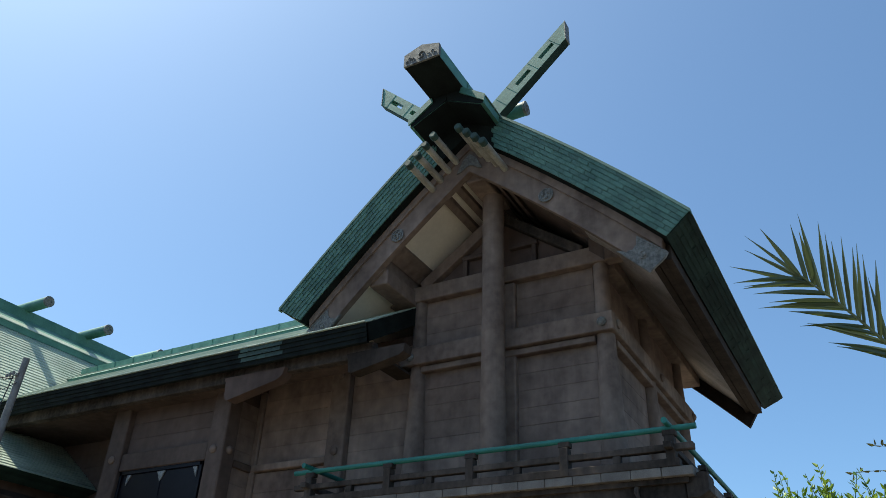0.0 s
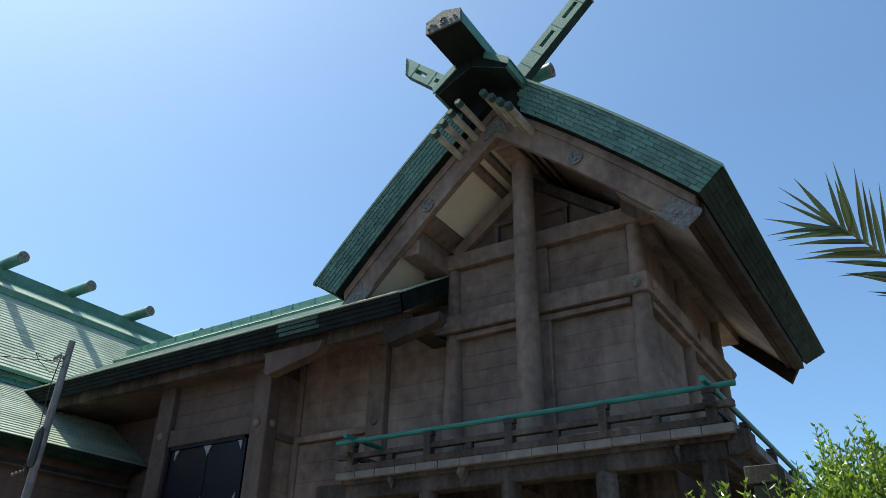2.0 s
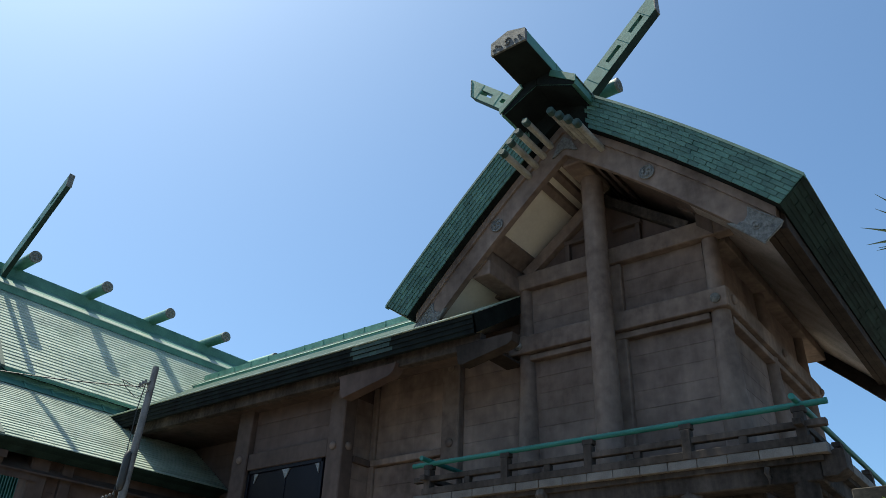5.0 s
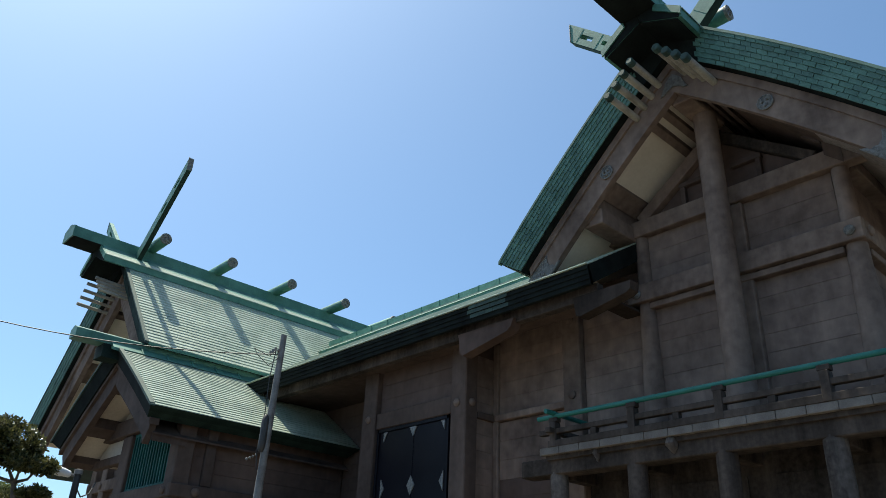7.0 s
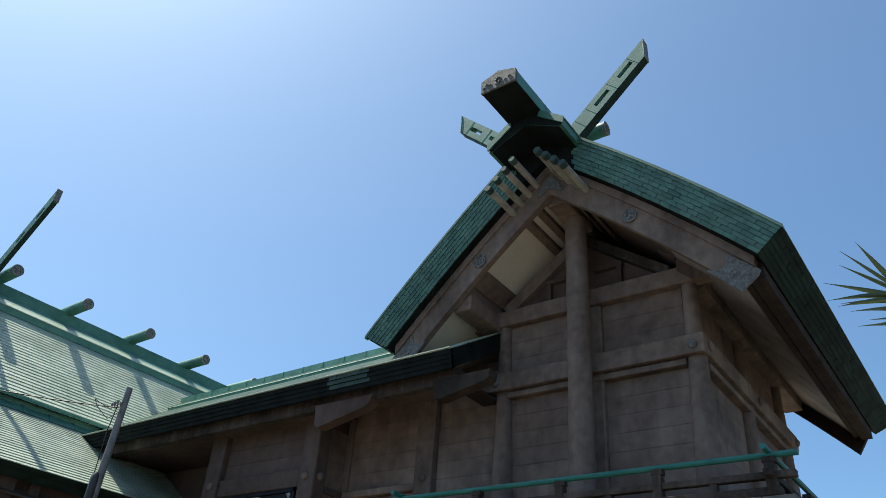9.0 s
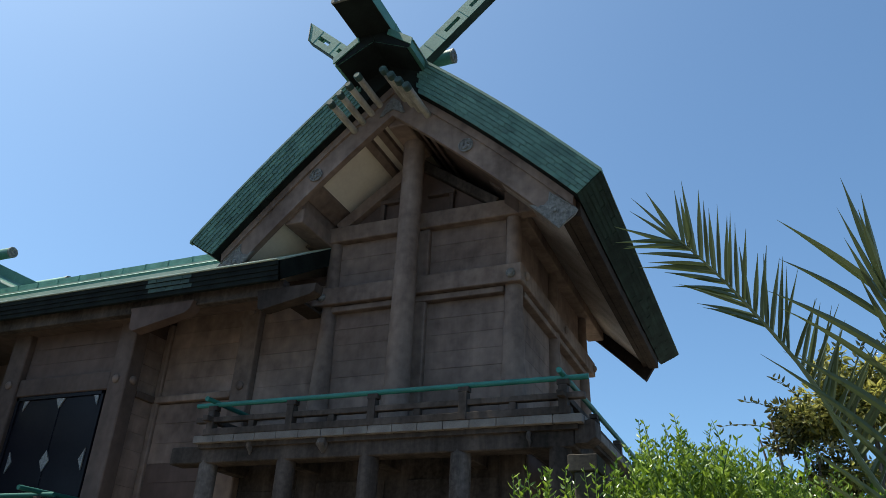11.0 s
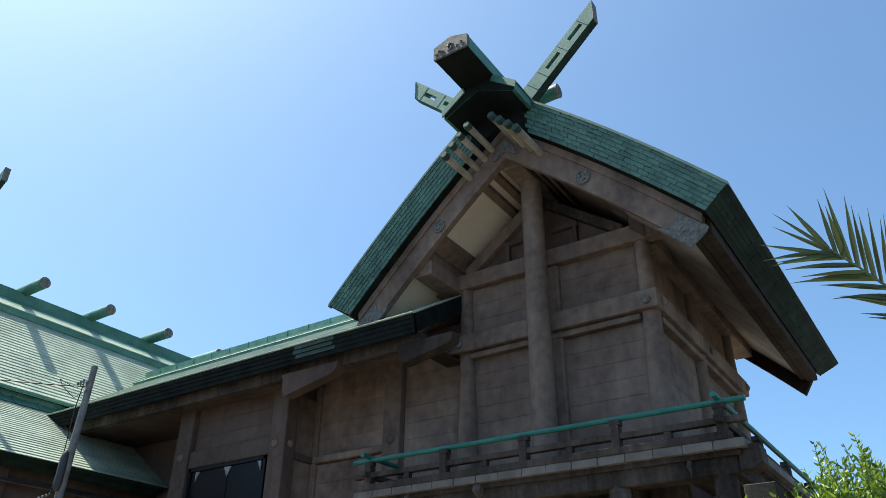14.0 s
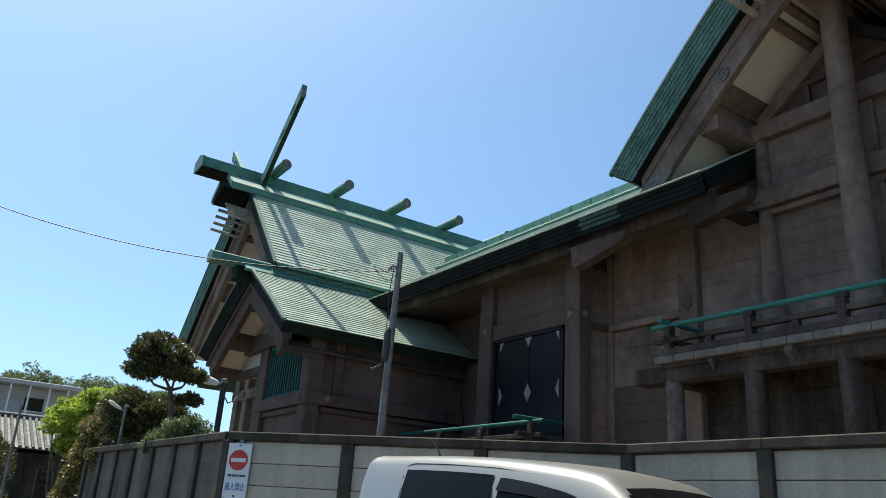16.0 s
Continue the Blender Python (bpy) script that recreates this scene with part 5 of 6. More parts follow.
        b.add(pts + inner, [tuple(range(k))] + [(i, (i + 1) % k, k + (i + 1) % k, k + i) for i in range(k)])
        return part(name, b, material, body, label)
    for s in (-1, 1):
        strips = [(0.20, -0.90), (-0.98, -1.88)]
        for y0, y1 in strips:
            m = 18
            up = [(y0 + (y1 - y0) * k / m, 0.98 if y1 > -1 else 0.92 - 0.10 * max(0, (k / m - 0.5) * 2) ** 2) for k in range(m + 1)]
            if y1 < -1:
                up = [(y, min(fr, 1.0)) for y, fr in up if y > -1.75] + [(-1.84, 0.60)]
            b = Build()
            cols = [(y, fr) for y, fr in up]
            verts, faces = [], []
            for y, fr in cols:
                for q in (0.03, 0.03 + (fr - 0.03) * 0.5, fr * 0.75, fr):
                    w, z = side(y, q)
                    verts.append((xc + s * (w + 0.020), y, g + z))
            for i in range(len(cols) - 1):
                faces += [(i * 4 + q, i * 4 + q + 1, (i + 1) * 4 + q + 1, (i + 1) * 4 + q) for q in range(3)]
            part("side_window", b.add(verts, faces), GLASS, body, "dark tinted side window")
        # broad smoked visor over the front window, door shut line above the side windows
        verts = []
        for k in range(11):
            y = -0.98 - 0.80 * k / 10
            for fr, off in ((0.80 - 0.05 * (k / 10) ** 2, 0.036), (0.96 - 0.10 * (k / 10) ** 2, 0.024)):
                w, z = side(y, fr)
                verts.append((xc + s * (w + off), y, g + z))
        part("window_visor", Build().add(verts, [(2 * k, 2 * k + 1, 2 * k + 3, 2 * k + 2) for k in range(10)]), VISOR, body, "smoked window visor")
        pts = []
        for y, up in ((0.27, -0.30), (0.26, -0.04), (0.22, 0.025), (0.12, 0.042), (-0.3, 0.045), (-0.92, 0.045), (-1.35, 0.03), (-1.7, 0.0)):
            w, z = side(y, 1.0)
            pts.append((xc + s * (w + 0.006 - max(0.0, up) * 0.25), y, g + z + up))
        part("door_gap", Build().tube(pts, 0.005, 5), BLACK, body)
        pts = []
        for q in (0.0, 0.5, 0.9):
            w, z = side(0.24, q)
            pts.append((xc + s * (w + 0.003), 0.24, g + z))
        part("door_gap", Build().tube(pts, 0.006, 5), BLACK, body)
        for y in (0.35, -2.2):
            wheel = part("wheel", Build().tube([(xc + s * 0.66, y, g + 0.30), (xc + s * 0.84, y, g + 0.30)], 0.30, 24), BLACK, van, "black tyre")
            part("rim", Build().tube([(xc + s * 0.83, y, g + 0.30), (xc + s * 0.85, y, g + 0.30)], 0.19, 20), STEEL, wheel)
        part("mirror", Build().ball((xc + s * 0.89, -1.95, g + 1.12), 0.10, 10, 0.8), SILVER, van)
        part("headlight", Build().ball((xc + s * 0.55, -3.04, g + 0.78), 0.12, 10, 0.7), WHITE, van)
    ws = []
    for (y, w, z) in ((-2.04, 0.61, 1.574), (-2.30, 0.66, 1.385), (-2.58, 0.70, 1.13)):
        ws += [(xc - w, y - 0.01, g + z + lift_up), (xc - w * 0.5, y - 0.016, g + z + lift_up + 0.024), (xc, y - 0.019, g + z + lift_up + 0.03), (xc + w * 0.5, y - 0.016, g + z + lift_up + 0.024), (xc + w, y - 0.01, g + z + lift_up)]
    part("windscreen", Build().add(ws, [(i * 5 + k, i * 5 + k + 1, (i + 1) * 5 + k + 1, (i + 1) * 5 + k) for i in range(2) for k in range(4)]), GLASS, body, "dark windscreen")
    part("rear_window", Build().add([(xc - 0.55, 0.95, g + 1.15), (xc + 0.55, 0.95, g + 1.15), (xc + 0.5, 0.93, g + 1.6), (xc - 0.5, 0.93, g + 1.6)], [(0, 1, 2, 3)]), GLASS, body)
    part("antenna", Build().tube([(xc - 0.25, 0.31, g + 1.95), (xc - 0.26, 0.34, g + 2.02), (xc - 0.28, 0.42, g + 2.11)], [0.018, 0.007, 0.004], 6), BLACK, van)
    return van


van = build_van()
van.location, van.rotation_euler = (-4.60, 0.785, GROUND), (0, 0, 0.10)


# ---- plants ----
def leaf_cloud(build, blobs, count, size, slim=0.45, droop=0.0, shell=0.75):
    """Many small leaves round a set of ellipsoids: (centre, radii, share)."""
    total = sum(b[2] for b in blobs)
    for centre, radii, share in blobs:
        c = Vector(centre)
        for _ in range(int(count * share / total)):
            d = Vector((random.gauss(0, 1), random.gauss(0, 1), random.gauss(0, 1))).normalized()
            q = shell + (1 - shell) * random.random() ** 0.5 if random.random() < 0.75 else random.random()
            bumpy = 0.88 + 0.24 * noise.noise(Vector((d.x * 2.2 + c.x, d.y * 2.2 + c.y, d.z * 2.2 + c.z)))
            p = c + Vector((d.x * radii[0], d.y * radii[1], d.z * radii[2])) * q * bumpy
            inner = 1.7 if q < 0.7 < shell else 1.0
            leaf(build, p, (d + Vector((random.uniform(-1, 1), random.uniform(-1, 1), random.uniform(-0.6, 1) - droop)) * 0.9), size * inner * random.uniform(0.6, 1.3), slim)


def clumps(blobs, count, size, flat=0.6, fill=0.72):
    """Breaks ellipsoids up into many small uneven tufts that stand apart from one another."""
    total, tufts = sum(b[2] for b in blobs), []
    for centre, radii, share in blobs:
        radii = [max(0.3 * m, m - 0.8 * size * k) for m, k in zip(radii, (1, 1, flat))]
        for _ in range(max(3, int(count * share / total))):
            d = Vector((random.gauss(0, 1), random.gauss(0, 1), random.gauss(0, 1))).normalized()
            q = fill + (1 - fill) * random.random() if random.random() < 0.8 else random.random() * fill
            r = size * random.uniform(0.6, 1.35)
            tufts.append(([c + k * m * q for c, k, m in zip(centre, d, radii)], (r, r, r * flat), r * r))
    return tufts


def leaf(build, p, along, size, slim, fold=0.25):
    a = Vector(along).normalized()
    s = a.cross(Vector((random.uniform(-1, 1), random.uniform(-1, 1), random.uniform(0.2, 1)))).normalized() * size * slim * 0.5
    u = a.cross(s).normalized() * size * fold * 0.3
    p = Vector(p)
    build.add([p, p + a * size * 0.3 + s + u, p + a * size * 0.68 + s * 0.72 + u * 0.7, p + a * size - u * 0.5, p + a * size * 0.68 - s * 0.72 + u * 0.7, p + a * size * 0.3 - s + u], [(0, 1, 2, 3), (0, 3, 4, 5)])


def bushy(name, blobs, count, size, material, label, category, ground, stems=5, slim=0.45, droop=0.0, tufts=None):
    top = thing(name, ground, label, category)
    b = Build()
    leaf_cloud(b, clumps(blobs, *tufts) if tufts else blobs, count, size, slim, droop, 0.55 if tufts else 0.75)
    mesh = b.data("crown", material, ground, False)
    crown = new("crown", mesh)
    crown.parent = top
    wood = Build()
    g = Vector(ground)
    for k in range(stems):
        c = Vector(blobs[k % len(blobs)][0])
        e = c + Vector((random.uniform(-0.4, 0.4), random.uniform(-0.4, 0.4), random.uniform(-0.3, 0.3))) * 0.7
        wood.tube([g + Vector((random.uniform(-0.06, 0.06), random.uniform(-0.06, 0.06), 0)), g.lerp(e, 0.5) + Vector((random.uniform(-0.12, 0.12), random.uniform(-0.12, 0.12), 0.1)), e], [0.05, 0.03, 0.008], 7)
    part("trunk", wood, BARK, top)
    return top


def topiary():
    g = (-5.12, 9.35, GROUND)
    top = thing("clipped_pine_like_tree", g, "tall clipped garden tree with cloud-shaped dark glossy crowns", "tree")
    fork = Vector((-5.30, 9.26, 3.42))
    trunk = part("trunk", Build().tube([g, (-5.16, 9.3, 1.6), (-5.2, 9.3, 2.9), (-5.24, 9.28, 3.2), fork], [0.10, 0.08, 0.055, 0.045, 0.04], 10), BARK, top)
    pads = [((-5.58, 9.24, 4.02), (0.60, 0.58, 0.40), 1.0), ((-5.32, 9.0, 3.70), (0.34, 0.36, 0.10), 0.25), ((-5.00, 9.1, 3.72), (0.30, 0.28, 0.13), 0.25), ((-5.86, 9.2, 3.70), (0.34, 0.34, 0.15), 0.3)]
    for c, r, share in pads:
        b = Build()
        leaf_cloud(b, clumps([(c, r, 1)], 120 * share, 0.12, 0.65, 0.8), 10500 * share, 0.058, 0.55, 0.0, 0.5)
        crown = new("crown", b.data("crown", LEAF_DARK, g, False))
        crown.parent = top
        e = Vector(c)
        mid = fork.lerp(e, 0.55) + Vector((0, 0, -0.10))
        part("limb", Build().tube([fork, mid, e], [0.03, 0.022, 0.012], 8), BARK, top)
    b = Build()
    leaf_cloud(b, clumps([((-4.98, 9.15, 3.29), (0.28, 0.26, 0.11), 1)], 26, 0.10, 0.6, 0.8), 2100, 0.055, 0.55, 0.0, 0.5)
    crown = new("crown", b.data("crown", LEAF_DARK, g, False))
    crown.parent = top
    part("limb", Build().tube([(-5.2, 9.3, 3.0), (-5.1, 9.22, 3.2), (-4.98, 9.15, 3.28)], [0.03, 0.02, 0.01], 8), BARK, top)
    return top


topiary()
bushy("glossy_shrub", [((-5.31, 7.90, 2.54), (0.56, 0.5, 0.37), 1), ((-5.35, 7.95, 2.2), (0.5, 0.45, 0.45), 0.5), ((-5.84, 7.72, 2.36), (0.20, 0.28, 0.22), 0.25)], 15000, 0.05, LEAF_GLOSS, "round shrub with dark glossy glinting leaves behind the fence", "shrub", (-5.4, 8.0, GROUND), 2, tufts=(140, 0.11, 0.75))
bushy("dark_shrub", [((-5.55, 10.8, 3.10), (0.58, 0.56, 0.52), 1), ((-5.05, 10.4, 3.02), (0.60, 0.5, 0.40), 0.8), ((-5.5, 10.7, 2.3), (0.8, 0.7, 0.6), 0.5)], 24000, 0.06, LEAF_DARK, "dense dark shrub with bronze young leaves", "shrub", (-5.3, 10.7, GROUND), tufts=(190, 0.15, 0.7))
bushy("bronze_shrub", [((-5.62, 11.95, 3.10), (0.40, 0.48, 0.44), 0.8), ((-5.93, 11.85, 2.62), (0.33, 0.48, 0.50), 0.8), ((-6.17, 11.75, 2.0), (0.25, 0.48, 0.58), 0.6), ((-6.33, 11.7, 1.3), (0.22, 0.43, 0.68), 0.5)], 18000, 0.062, LEAF_BRONZE, "tall arching shrub with yellowish bronze leaves at the fence end", "shrub", (-6.3, 12.1, GROUND), slim=0.4, droop=0.9, tufts=(170, 0.13, 1.25))
bushy("maple_tree", [((-5.40, 15.65, 3.45), (0.98, 1.0, 0.56), 1), ((-6.02, 15.8, 3.15), (0.66, 0.7, 0.48), 0.6), ((-5.05, 15.5, 3.92), (0.85, 0.7, 0.30), 0.5), ((-4.75, 15.4, 3.70), (0.55, 0.6, 0.36), 0.4), ((-5.62, 15.7, 2.75), (0.6, 0.6, 0.32), 0.35)], 15000, 0.078, LEAF_LIME, "small garden tree with bright lime green leaves in flat layers", "tree", (-5.7, 15.7, GROUND), 8, 0.6, 0.2, (90, 0.25, 0.32, 0.6))

# shrub at the street side: upright shoots with narrow fresh leaves
def shoot_shrub():
    g = (-3.9, -5.2, GROUND)
    top = thing("fresh_green_shrub", g, "large shrub of upright shoots with fresh green narrow leaves", "shrub")
    b, stems = Build(), Build()
    crest = [(-3.70, 2.40), (-3.85, 2.34), (-4.0, 2.42), (-4.14, 2.54), (-4.39, 2.66), (-4.58, 2.73), (-4.92, 2.66), (-5.23, 2.50), (-5.53, 2.36), (-5.96, 2.28), (-6.5, 2.26), (-7.2, 2.26)]
    for _ in range(1150):
        y = random.uniform(-7.1, -3.72)
        for (ya, za), (yb, zb) in zip(crest, crest[1:]):
            if ya >= y >= yb:
                z_top = za + (zb - za) * (ya - y) / (ya - yb)
        back = random.uniform(-0.25, 0.9)
        clump = 0.10 * noise.noise(Vector((y * 3.1, back * 2.3, 0.5)))
        h = z_top + back * 0.10 - abs(random.gauss(0, 0.21)) + clump + (random.uniform(0.05, 0.22) if random.random() < 0.15 else 0.0)
        x = -4.2 + back
        if _ < 14:   # loose shoots in front of the gate post
            x, y, h = -4.62 + 0.12 * random.random(), -3.78 - 0.5 * random.random(), 2.34 + 0.13 * random.random()
        lean = Vector((random.uniform(-0.22, 0.12), random.uniform(-0.22, 0.22), 0))
        tip = Vector((x, y, h)) + lean * 0.3
        foot = tip - lean * 1.2 - Vector((0, 0, random.uniform(0.5, 0.9)))
        stems.tube([foot, foot.lerp(tip, 0.5) + lean * 0.05, tip], [0.006, 0.005, 0.002], 4, False)
        n = random.randint(24, 38)
        for k in range(n):
            t = k / n
            p = foot.lerp(tip, t)
            a = 2.4 * k + random.uniform(-0.4, 0.4)
            out = Vector((math.cos(a), math.sin(a), 0.15 + 0.75 * t + random.uniform(-0.3, 0.3)))
            leaf(b, p, out, random.uniform(0.046, 0.078) * (1.1 - 0.4 * t), 0.38)
    leaf_cloud(b, [((-3.7, -4.6, 1.8), (0.6, 0.75, 0.66), 1), ((-3.7, -5.6, 1.8), (0.6, 0.9, 0.66), 1), ((-3.8, -6.5, 1.75), (0.6, 0.7, 0.62), 0.8), ((-3.8, -5.2, 0.9), (0.7, 1.4, 0.8), 0.9)], 13000, 0.07, 0.42)
    crown = new("crown", b.data("crown", LEAF_FRESH, g, False))
    crown.parent = top
    part("shoot_wood", stems, LEAF_FRESH, top)
    wood = Build()
    for k in range(9):
        e = Vector((-3.8 + random.uniform(-0.3, 0.3), -5.2 + random.uniform(-1.2, 1.2), 1.9))
        wood.tube([(g[0] + random.uniform(-0.1, 0.1), g[1] + random.uniform(-0.3, 0.3), GROUND), Vector(g).lerp(e, 0.5) + Vector((0, 0, 0.3)), e], [0.04, 0.025, 0.008], 6)
    part("trunk", wood, BARK, top)


shoot_shrub()
bushy("olive_tree", [((-0.45, -5.95, 3.85), (0.6, 0.50, 0.62), 1), ((-0.35, -6.35, 4.0), (0.55, 0.42, 0.52), 0.6), ((-0.45, -5.55, 3.75), (0.4, 0.30, 0.42), 0.35), ((-0.3, -6.0, 3.0), (0.8, 0.8, 0.7), 0.7)], 9000, 0.08, LEAF_OLIVE, "tree with yellowish olive young leaves beside the hall", "tree", (-0.3, -5.9, GROUND), 9, 0.42, 0.6, (75, 0.17, 0.7, 0.55))
olive = bushy("young_dark_tree", [((-0.55, -5.33, 3.62), (0.40, 0.28, 0.34), 1), ((-0.55, -5.55, 3.2), (0.5, 0.45, 0.5), 1), ((-0.5, -5.2, 2.9), (0.5, 0.5, 0.5), 0.8)], 2300, 0.066, LEAF_DARK, "small tree with dark green leaves and thin twigs", "tree", (-0.5, -5.4, GROUND), 8, 0.45, 0.3, (42, 0.12, 0.6, 0.5))
for k in range(9):   # thin twigs that stand out of the crown
    a = Vector((-0.45, -5.35 - 0.13 * k, 3.55 + 0.09 * min(k, 6)))
    way = Vector((-0.3, 0.75 - 0.2 * k, 0.35 + 0.12 * min(k, 5))).normalized()
    n = 9
    b, spray = Build(), [a + way * 0.09 * j + Vector((0, 0, -0.010 * j * j * 0.35)) for j in range(n)]
    b.tube(spray, [0.007 * (1 - 0.1 * j) for j in range(n)], 5)
    for j in range(2, n):
        for s in (1, -1):
            leaf(b, spray[j], way + Vector((random.uniform(-0.5, 0.5), s * 0.8, random.uniform(-0.6, 0.2))), random.uniform(0.05, 0.085), 0.42)
    twig = new("twig", b.data("twig", LEAF_DARK, olive.location, False))
    twig.parent = olive


FROND_SIDE, FROND_RISE, FROND_FACE = Vector((0.316, -0.949, 0.0)), Vector((-0.43, -0.15, 0.89)), Vector((-0.846, -0.278, -0.454))


def frond(palm, pts, rows, broad=1.0):
    """A feathered palm leaf: a bowed stalk and rows of narrow folded leaflets.
    Each row: how many, from and to along the stalk, the way of the first and last leaflet (across, up) and their lengths."""
    pts = [Vector(p) for p in pts]
    lens = [0.0]
    for p, q in zip(pts, pts[1:]):
        lens.append(lens[-1] + (q - p).length)

    def at(t):
        s = t * lens[-1]
        for i in range(len(pts) - 1):
            if s <= lens[i + 1] + 1e-6:
                return pts[i].lerp(pts[i + 1], (s - lens[i]) / (lens[i + 1] - lens[i]))
        return pts[-1]
    stalk = part("frond", Build().tube([at(k / 14) for k in range(15)], [0.024 * (1 - 0.86 * k / 14) + 0.002 for k in range(15)], 8), LEAF_STALK, palm, "pale green palm frond stalk")
    for count, t0, t1, way0, way1, len0, len1, bow in rows:
        for k in range(count):
            q = (k + random.uniform(-0.15, 0.15)) / max(1, count - 1)
            p = at(min(1, max(0, t0 + (t1 - t0) * q)))
            across, rise = [u + (w - u) * q + random.uniform(-0.11, 0.11) for u, w in zip(way0, way1)]
            way = (FROND_SIDE * across + FROND_RISE * rise + FROND_FACE * random.uniform(-0.3, 0.3)).normalized()
            size = (len0 + (len1 - len0) * q) * random.uniform(0.8, 1.1)
            w = random.uniform(0.0085, 0.0115) * broad
            flat = way.cross(FROND_FACE + Vector((random.uniform(-0.5, 0.5), random.uniform(-0.5, 0.5), random.uniform(-0.5, 0.5)))).normalized()
            keel = way.cross(flat).normalized()
            b, rowv, m = Build(), [], 7
            sag = Vector((0, 0, -1)) * bow * random.uniform(0.6, 1.4)
            for j in range(m + 1):
                u = j / m
                c = p + way * size * u + sag * size * (u * u - 0.5 * u)
                ww = w * (0.45 + 1.1 * math.sin(math.pi * min(1.0, u * 0.8 + 0.2))) * (1 - u ** 3) + 0.0008
                rowv += [c + flat * ww + keel * ww * 0.6, c, c - flat * ww + keel * ww * 0.6]
            faces = []
            for j in range(m):
                faces += [(3 * j, 3 * j + 1, 3 * j + 4, 3 * j + 3), (3 * j + 1, 3 * j + 2, 3 * j + 5, 3 * j + 4)]
            leaflet = new("leaflet", b.add(rowv, faces).data("leaflet", LEAF_PALM, base(palm), False))
            leaflet.parent = stalk


palm = thing("palm", (-3.72, -6.3, GROUND), "date palm with long feathered green fronds", "palm tree")
part("trunk", Build().tube([(-3.72, -6.3, GROUND), (-3.74, -6.3, 0.9), (-3.72, -6.28, 1.6)], [0.2, 0.18, 0.15], 14), BARK, palm)
frond(palm, [(-3.70, -6.24, 1.55), (-3.80, -5.95, 1.95), (-3.88, -5.78, 2.24), (-3.93, -5.61, 2.62), (-4.03, -5.45, 3.04), (-4.14, -5.24, 3.37), (-4.28, -4.99, 3.71), (-4.39, -4.80, 3.91)],
      [(33, 0.42, 0.98, (0.34, 0.96), (-0.20, 0.98), 0.54, 0.44, 0.02), (11, 0.74, 0.985, (-0.94, 0.30), (-0.97, 0.10), 0.42, 0.46, 0.10), (6, 0.36, 0.52, (0.5, 0.8), (0.45, 0.9), 0.34, 0.40, 0.05),
       (4, 0.97, 1.0, (-0.95, 0.2), (-0.5, 0.86), 0.46, 0.44, 0.05), (3, 0.90, 0.97, (-0.95, 0.05), (-0.98, -0.02), 0.40, 0.46, 0.12)])
frond(palm, [(-3.74, -6.24, 1.55), (-4.05, -5.98, 1.90), (-4.20, -5.94, 2.18), (-4.28, -5.93, 2.61), (-4.36, -5.92, 2.93), (-4.50, -5.87, 3.35), (-4.54, -5.86, 3.44)],
      [(9, 0.22, 0.95, (-0.72, 0.66), (-0.84, 0.54), 1.15, 0.85, 0.14), (16, 0.22, 0.97, (0.92, 0.10), (0.84, 0.55), 0.74, 0.46, 0.14), (4, 0.94, 1.0, (-0.44, 0.9), (-0.12, 0.99), 0.62, 0.58, 0.03),
       (6, 0.35, 0.85, (0.85, 0.45), (0.8, 0.6), 0.66, 0.50, 0.1), (4, 0.5, 0.9, (-0.55, 0.8), (-0.5, 0.85), 0.6, 0.6, 0.04)], 1.35)
frond(palm, [(-3.70, -6.3, 1.55), (-3.80, -6.30, 2.24), (-4.0, -6.42, 2.78), (-4.21, -6.50, 3.15), (-4.28, -6.52, 3.28)],
      [(12, 0.25, 0.97, (-0.86, 0.4), (-0.8, 0.6), 0.62, 0.5, 0.12), (14, 0.25, 0.97, (0.92, 0.1), (0.8, 0.6), 0.7, 0.45, 0.14), (4, 0.93, 1.0, (-0.3, 0.95), (0.2, 0.97), 0.55, 0.5, 0.03)], 1.35)

# ---- distance at the street's end ----
house = thing("tiled_roof_house", (-5.0, 27.5, GROUND), "low traditional house with grey glazed tile roof", "house")
part("wall", Build().box(-9.0, -4.0, 25.6, 30.0, GROUND, 2.85), STAIN_AND_SHADE, house, "dark timber walls in shade")
roof = part("roof", Build().add([(-9.6, 24.75, 2.95), (-3.75, 24.75, 2.95), (-4.8, 27.6, 4.15), (-9.6, 27.6, 4.15), (-3.75, 30.5, 2.95), (-9.6, 30.5, 2.95)], [(0, 1, 2, 3), (3, 2, 4, 5), (1, 4, 2), (0, 3, 5), (0, 5, 4, 1)]), ROOF_TILE, house, "grey glazed tile roof")
tile = Build().tube([(0, 0, 0), (0, 0.27, 0.113)], [0.062, 0.05], 7).data("roof_tile", ROOF_TILE)
spots = []
for r in range(11):
    for c in range(28):
        t = r / 11
        x = -9.5 + 0.205 * c
        if x < -3.85 - 1.0 * t:
            spots.append(Matrix.Translation((x, 24.72 + 2.86 * t, 2.97 + 1.2 * t)))
pieces("roof_tile", tile, spots, roof)
part("ridge_tile", Build().tube([(-9.6, 27.6, 4.2), (-4.8, 27.6, 4.2)], 0.11, 10), ROOF_TILE, house)
block = thing("apartment_building", (-4.0, 42.0, GROUND), "grey rendered two-storey building with a flat overhanging roof", "building")
part("wall", Build().box(-14, -2.3, 40.2, 50, GROUND, 6.70), HOUSE, block)
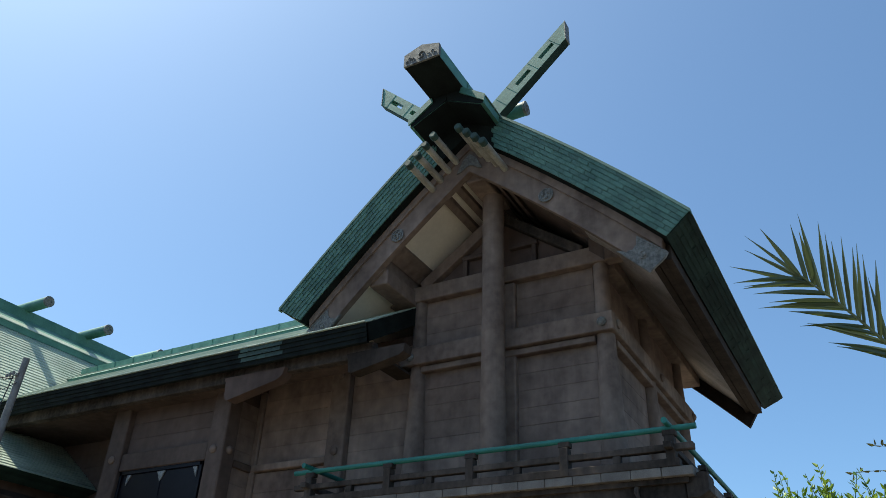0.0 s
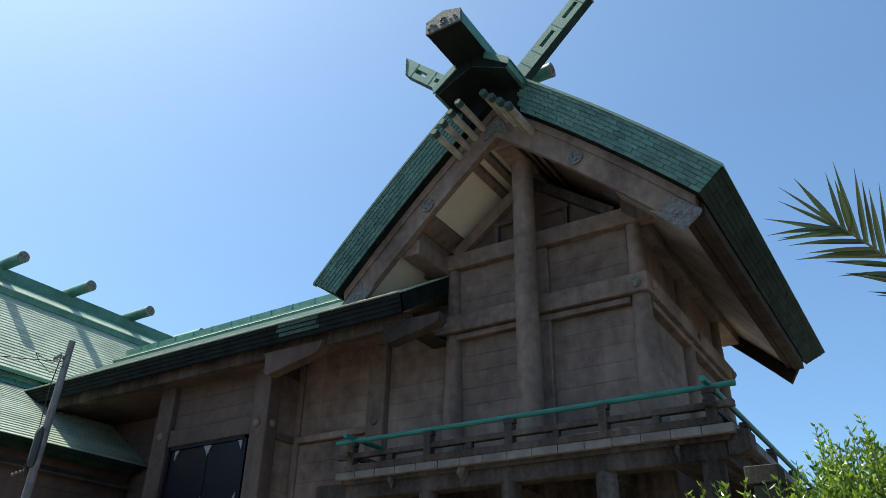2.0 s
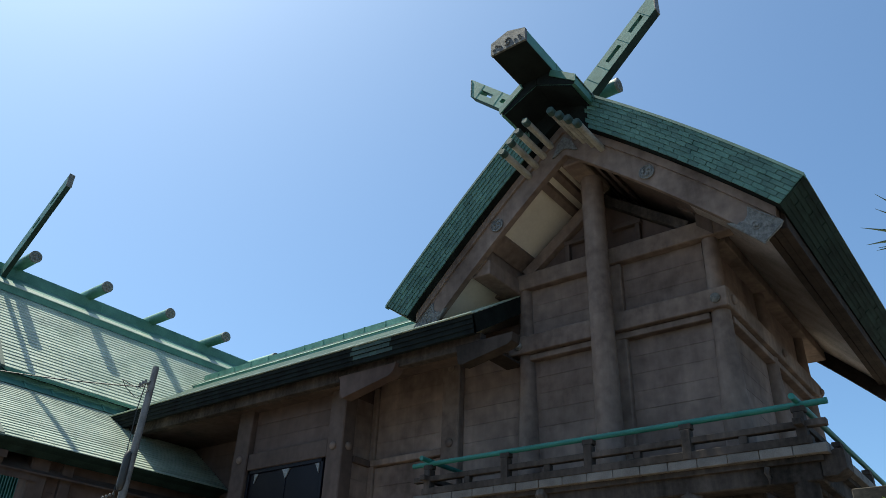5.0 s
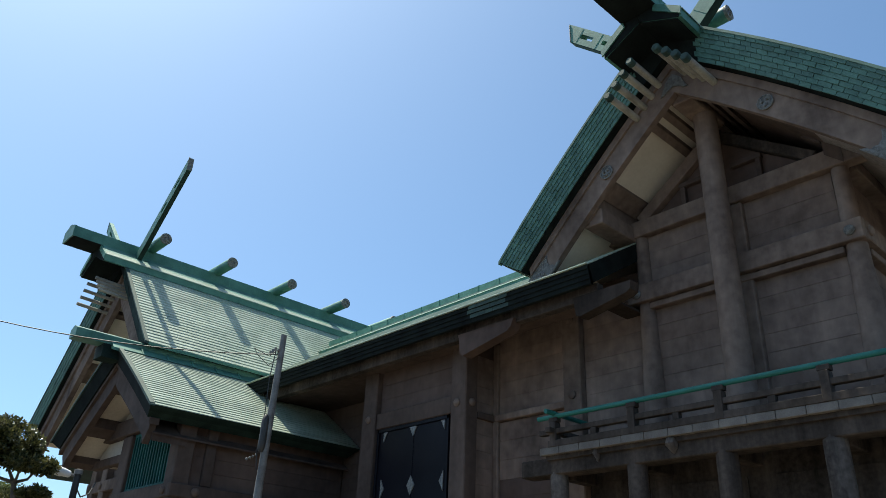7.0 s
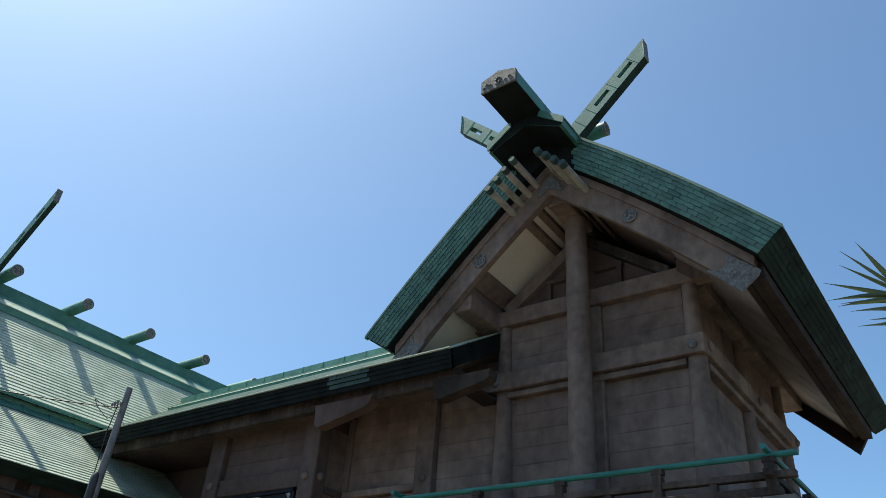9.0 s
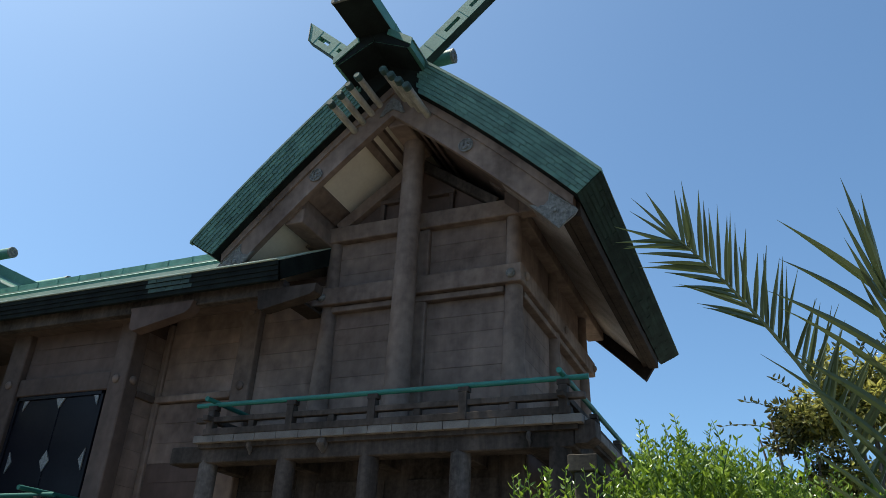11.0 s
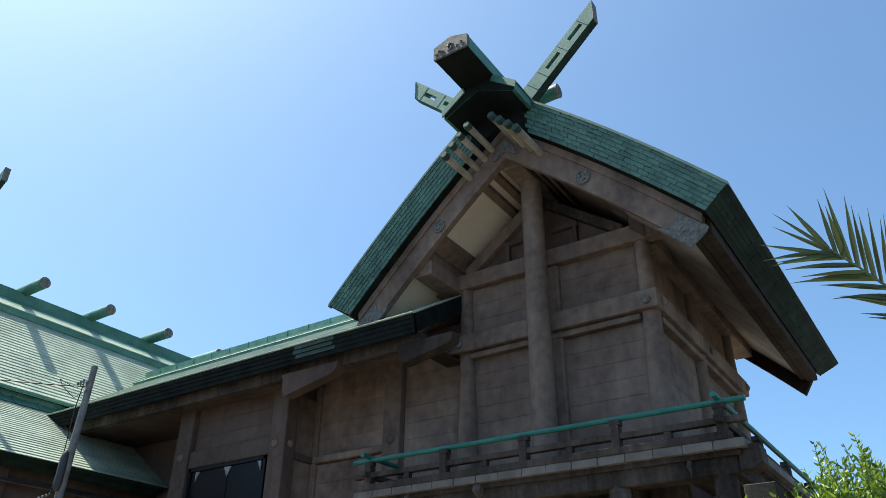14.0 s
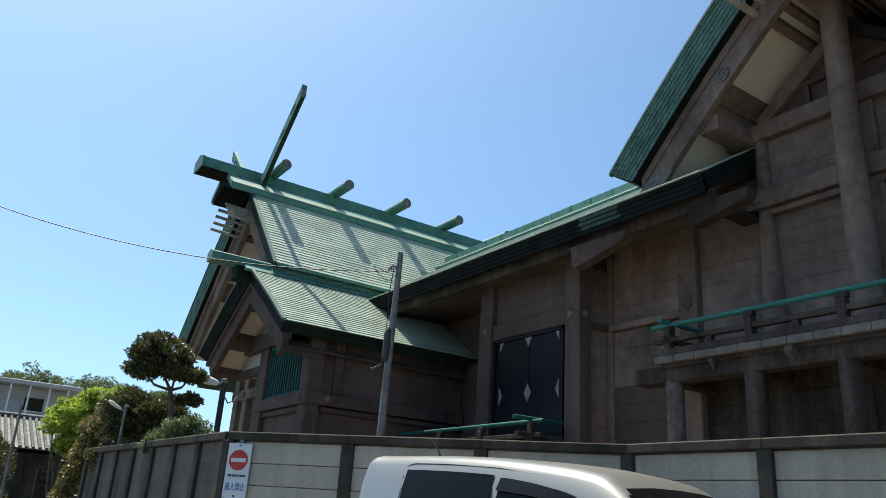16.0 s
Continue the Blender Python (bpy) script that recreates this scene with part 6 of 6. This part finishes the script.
part("roof", Build().box(-14.6, -1.9, 39.2, 50.6, 6.72, 6.95, 0.03), HOUSE, block, "flat roof with pale fascia")
for x in (-7.4, -6.25, -5.28, -4.4, -3.47, -2.6):
    part("column", Build().tube([(x, 39.35, 4.9), (x, 39.35, 6.72)], 0.05, 8), WHITE, block)
part("parapet", Build().box(-14.3, -2.1, 39.25, 39.4, 4.0, 4.95), HOUSE, block)
for x in (-7.0, -4.45):
    pane = part("window", Build().box(x, x + 0.9, 40.14, 40.2, 5.55, 6.2, 0.01), GLASS, block, "dark window")
    part("window_frame", Build().box(x - 0.05, x + 0.95, 40.12, 40.17, 5.48, 5.55, 0.01), WHITE, pane)
bushy("hedge", [((-7.62, 13.0, 2.0), (0.55, 0.6, 0.72), 1), ((-7.6, 13.2, 1.2), (0.55, 0.7, 1.0), 0.7)], 6500, 0.06, LEAF_DARK, "clipped dark green hedge", "hedge", (-7.65, 13.1, GROUND))
slats = thing("slatted_fence", (-6.25, 16.0, GROUND), "dark stained wooden fence of horizontal slats", "fence")
for k in range(9):
    part("slat", Build().box(-6.25, -4.9, 15.985, 16.015, 0.55 + 0.17 * k, 0.67 + 0.17 * k, 0.004), STAIN_AND_SHADE, slats)
for x in (-6.25 + 0.03, (-6.25 + -4.9) / 2, -4.9 - 0.03):
    part("fence_post", Build().box(x - 0.04, x + 0.04, 16.018, 16.09, GROUND, 2.08, 0.006), STAIN_AND_SHADE, slats)
wood = Build()
for k in range(16):
    x, y = -18 + 1.75 * k, 63 + random.uniform(-3, 3)
    z = 8.55 + 0.9 * noise.noise(Vector((k * 0.7, 0, 3.3)))
    leaf_cloud(wood, clumps([((x, y, z), (2.7, 2.2, 2.3), 1), ((x + 0.8, y - 1, z - 2.5), (2.8, 2.2, 2.6), 0.7)], 90, 0.6, 0.7) + [((x, y, z - 4.6), (2.6, 2.2, 3.0), 2.0)], 10500, 0.17, 0.6, 0.0, 0.5)
solid("far_woods", wood, LEAF_FAR, "distant dark green trees behind the roofs", "trees", (0, 63, GROUND), kind="stuff")
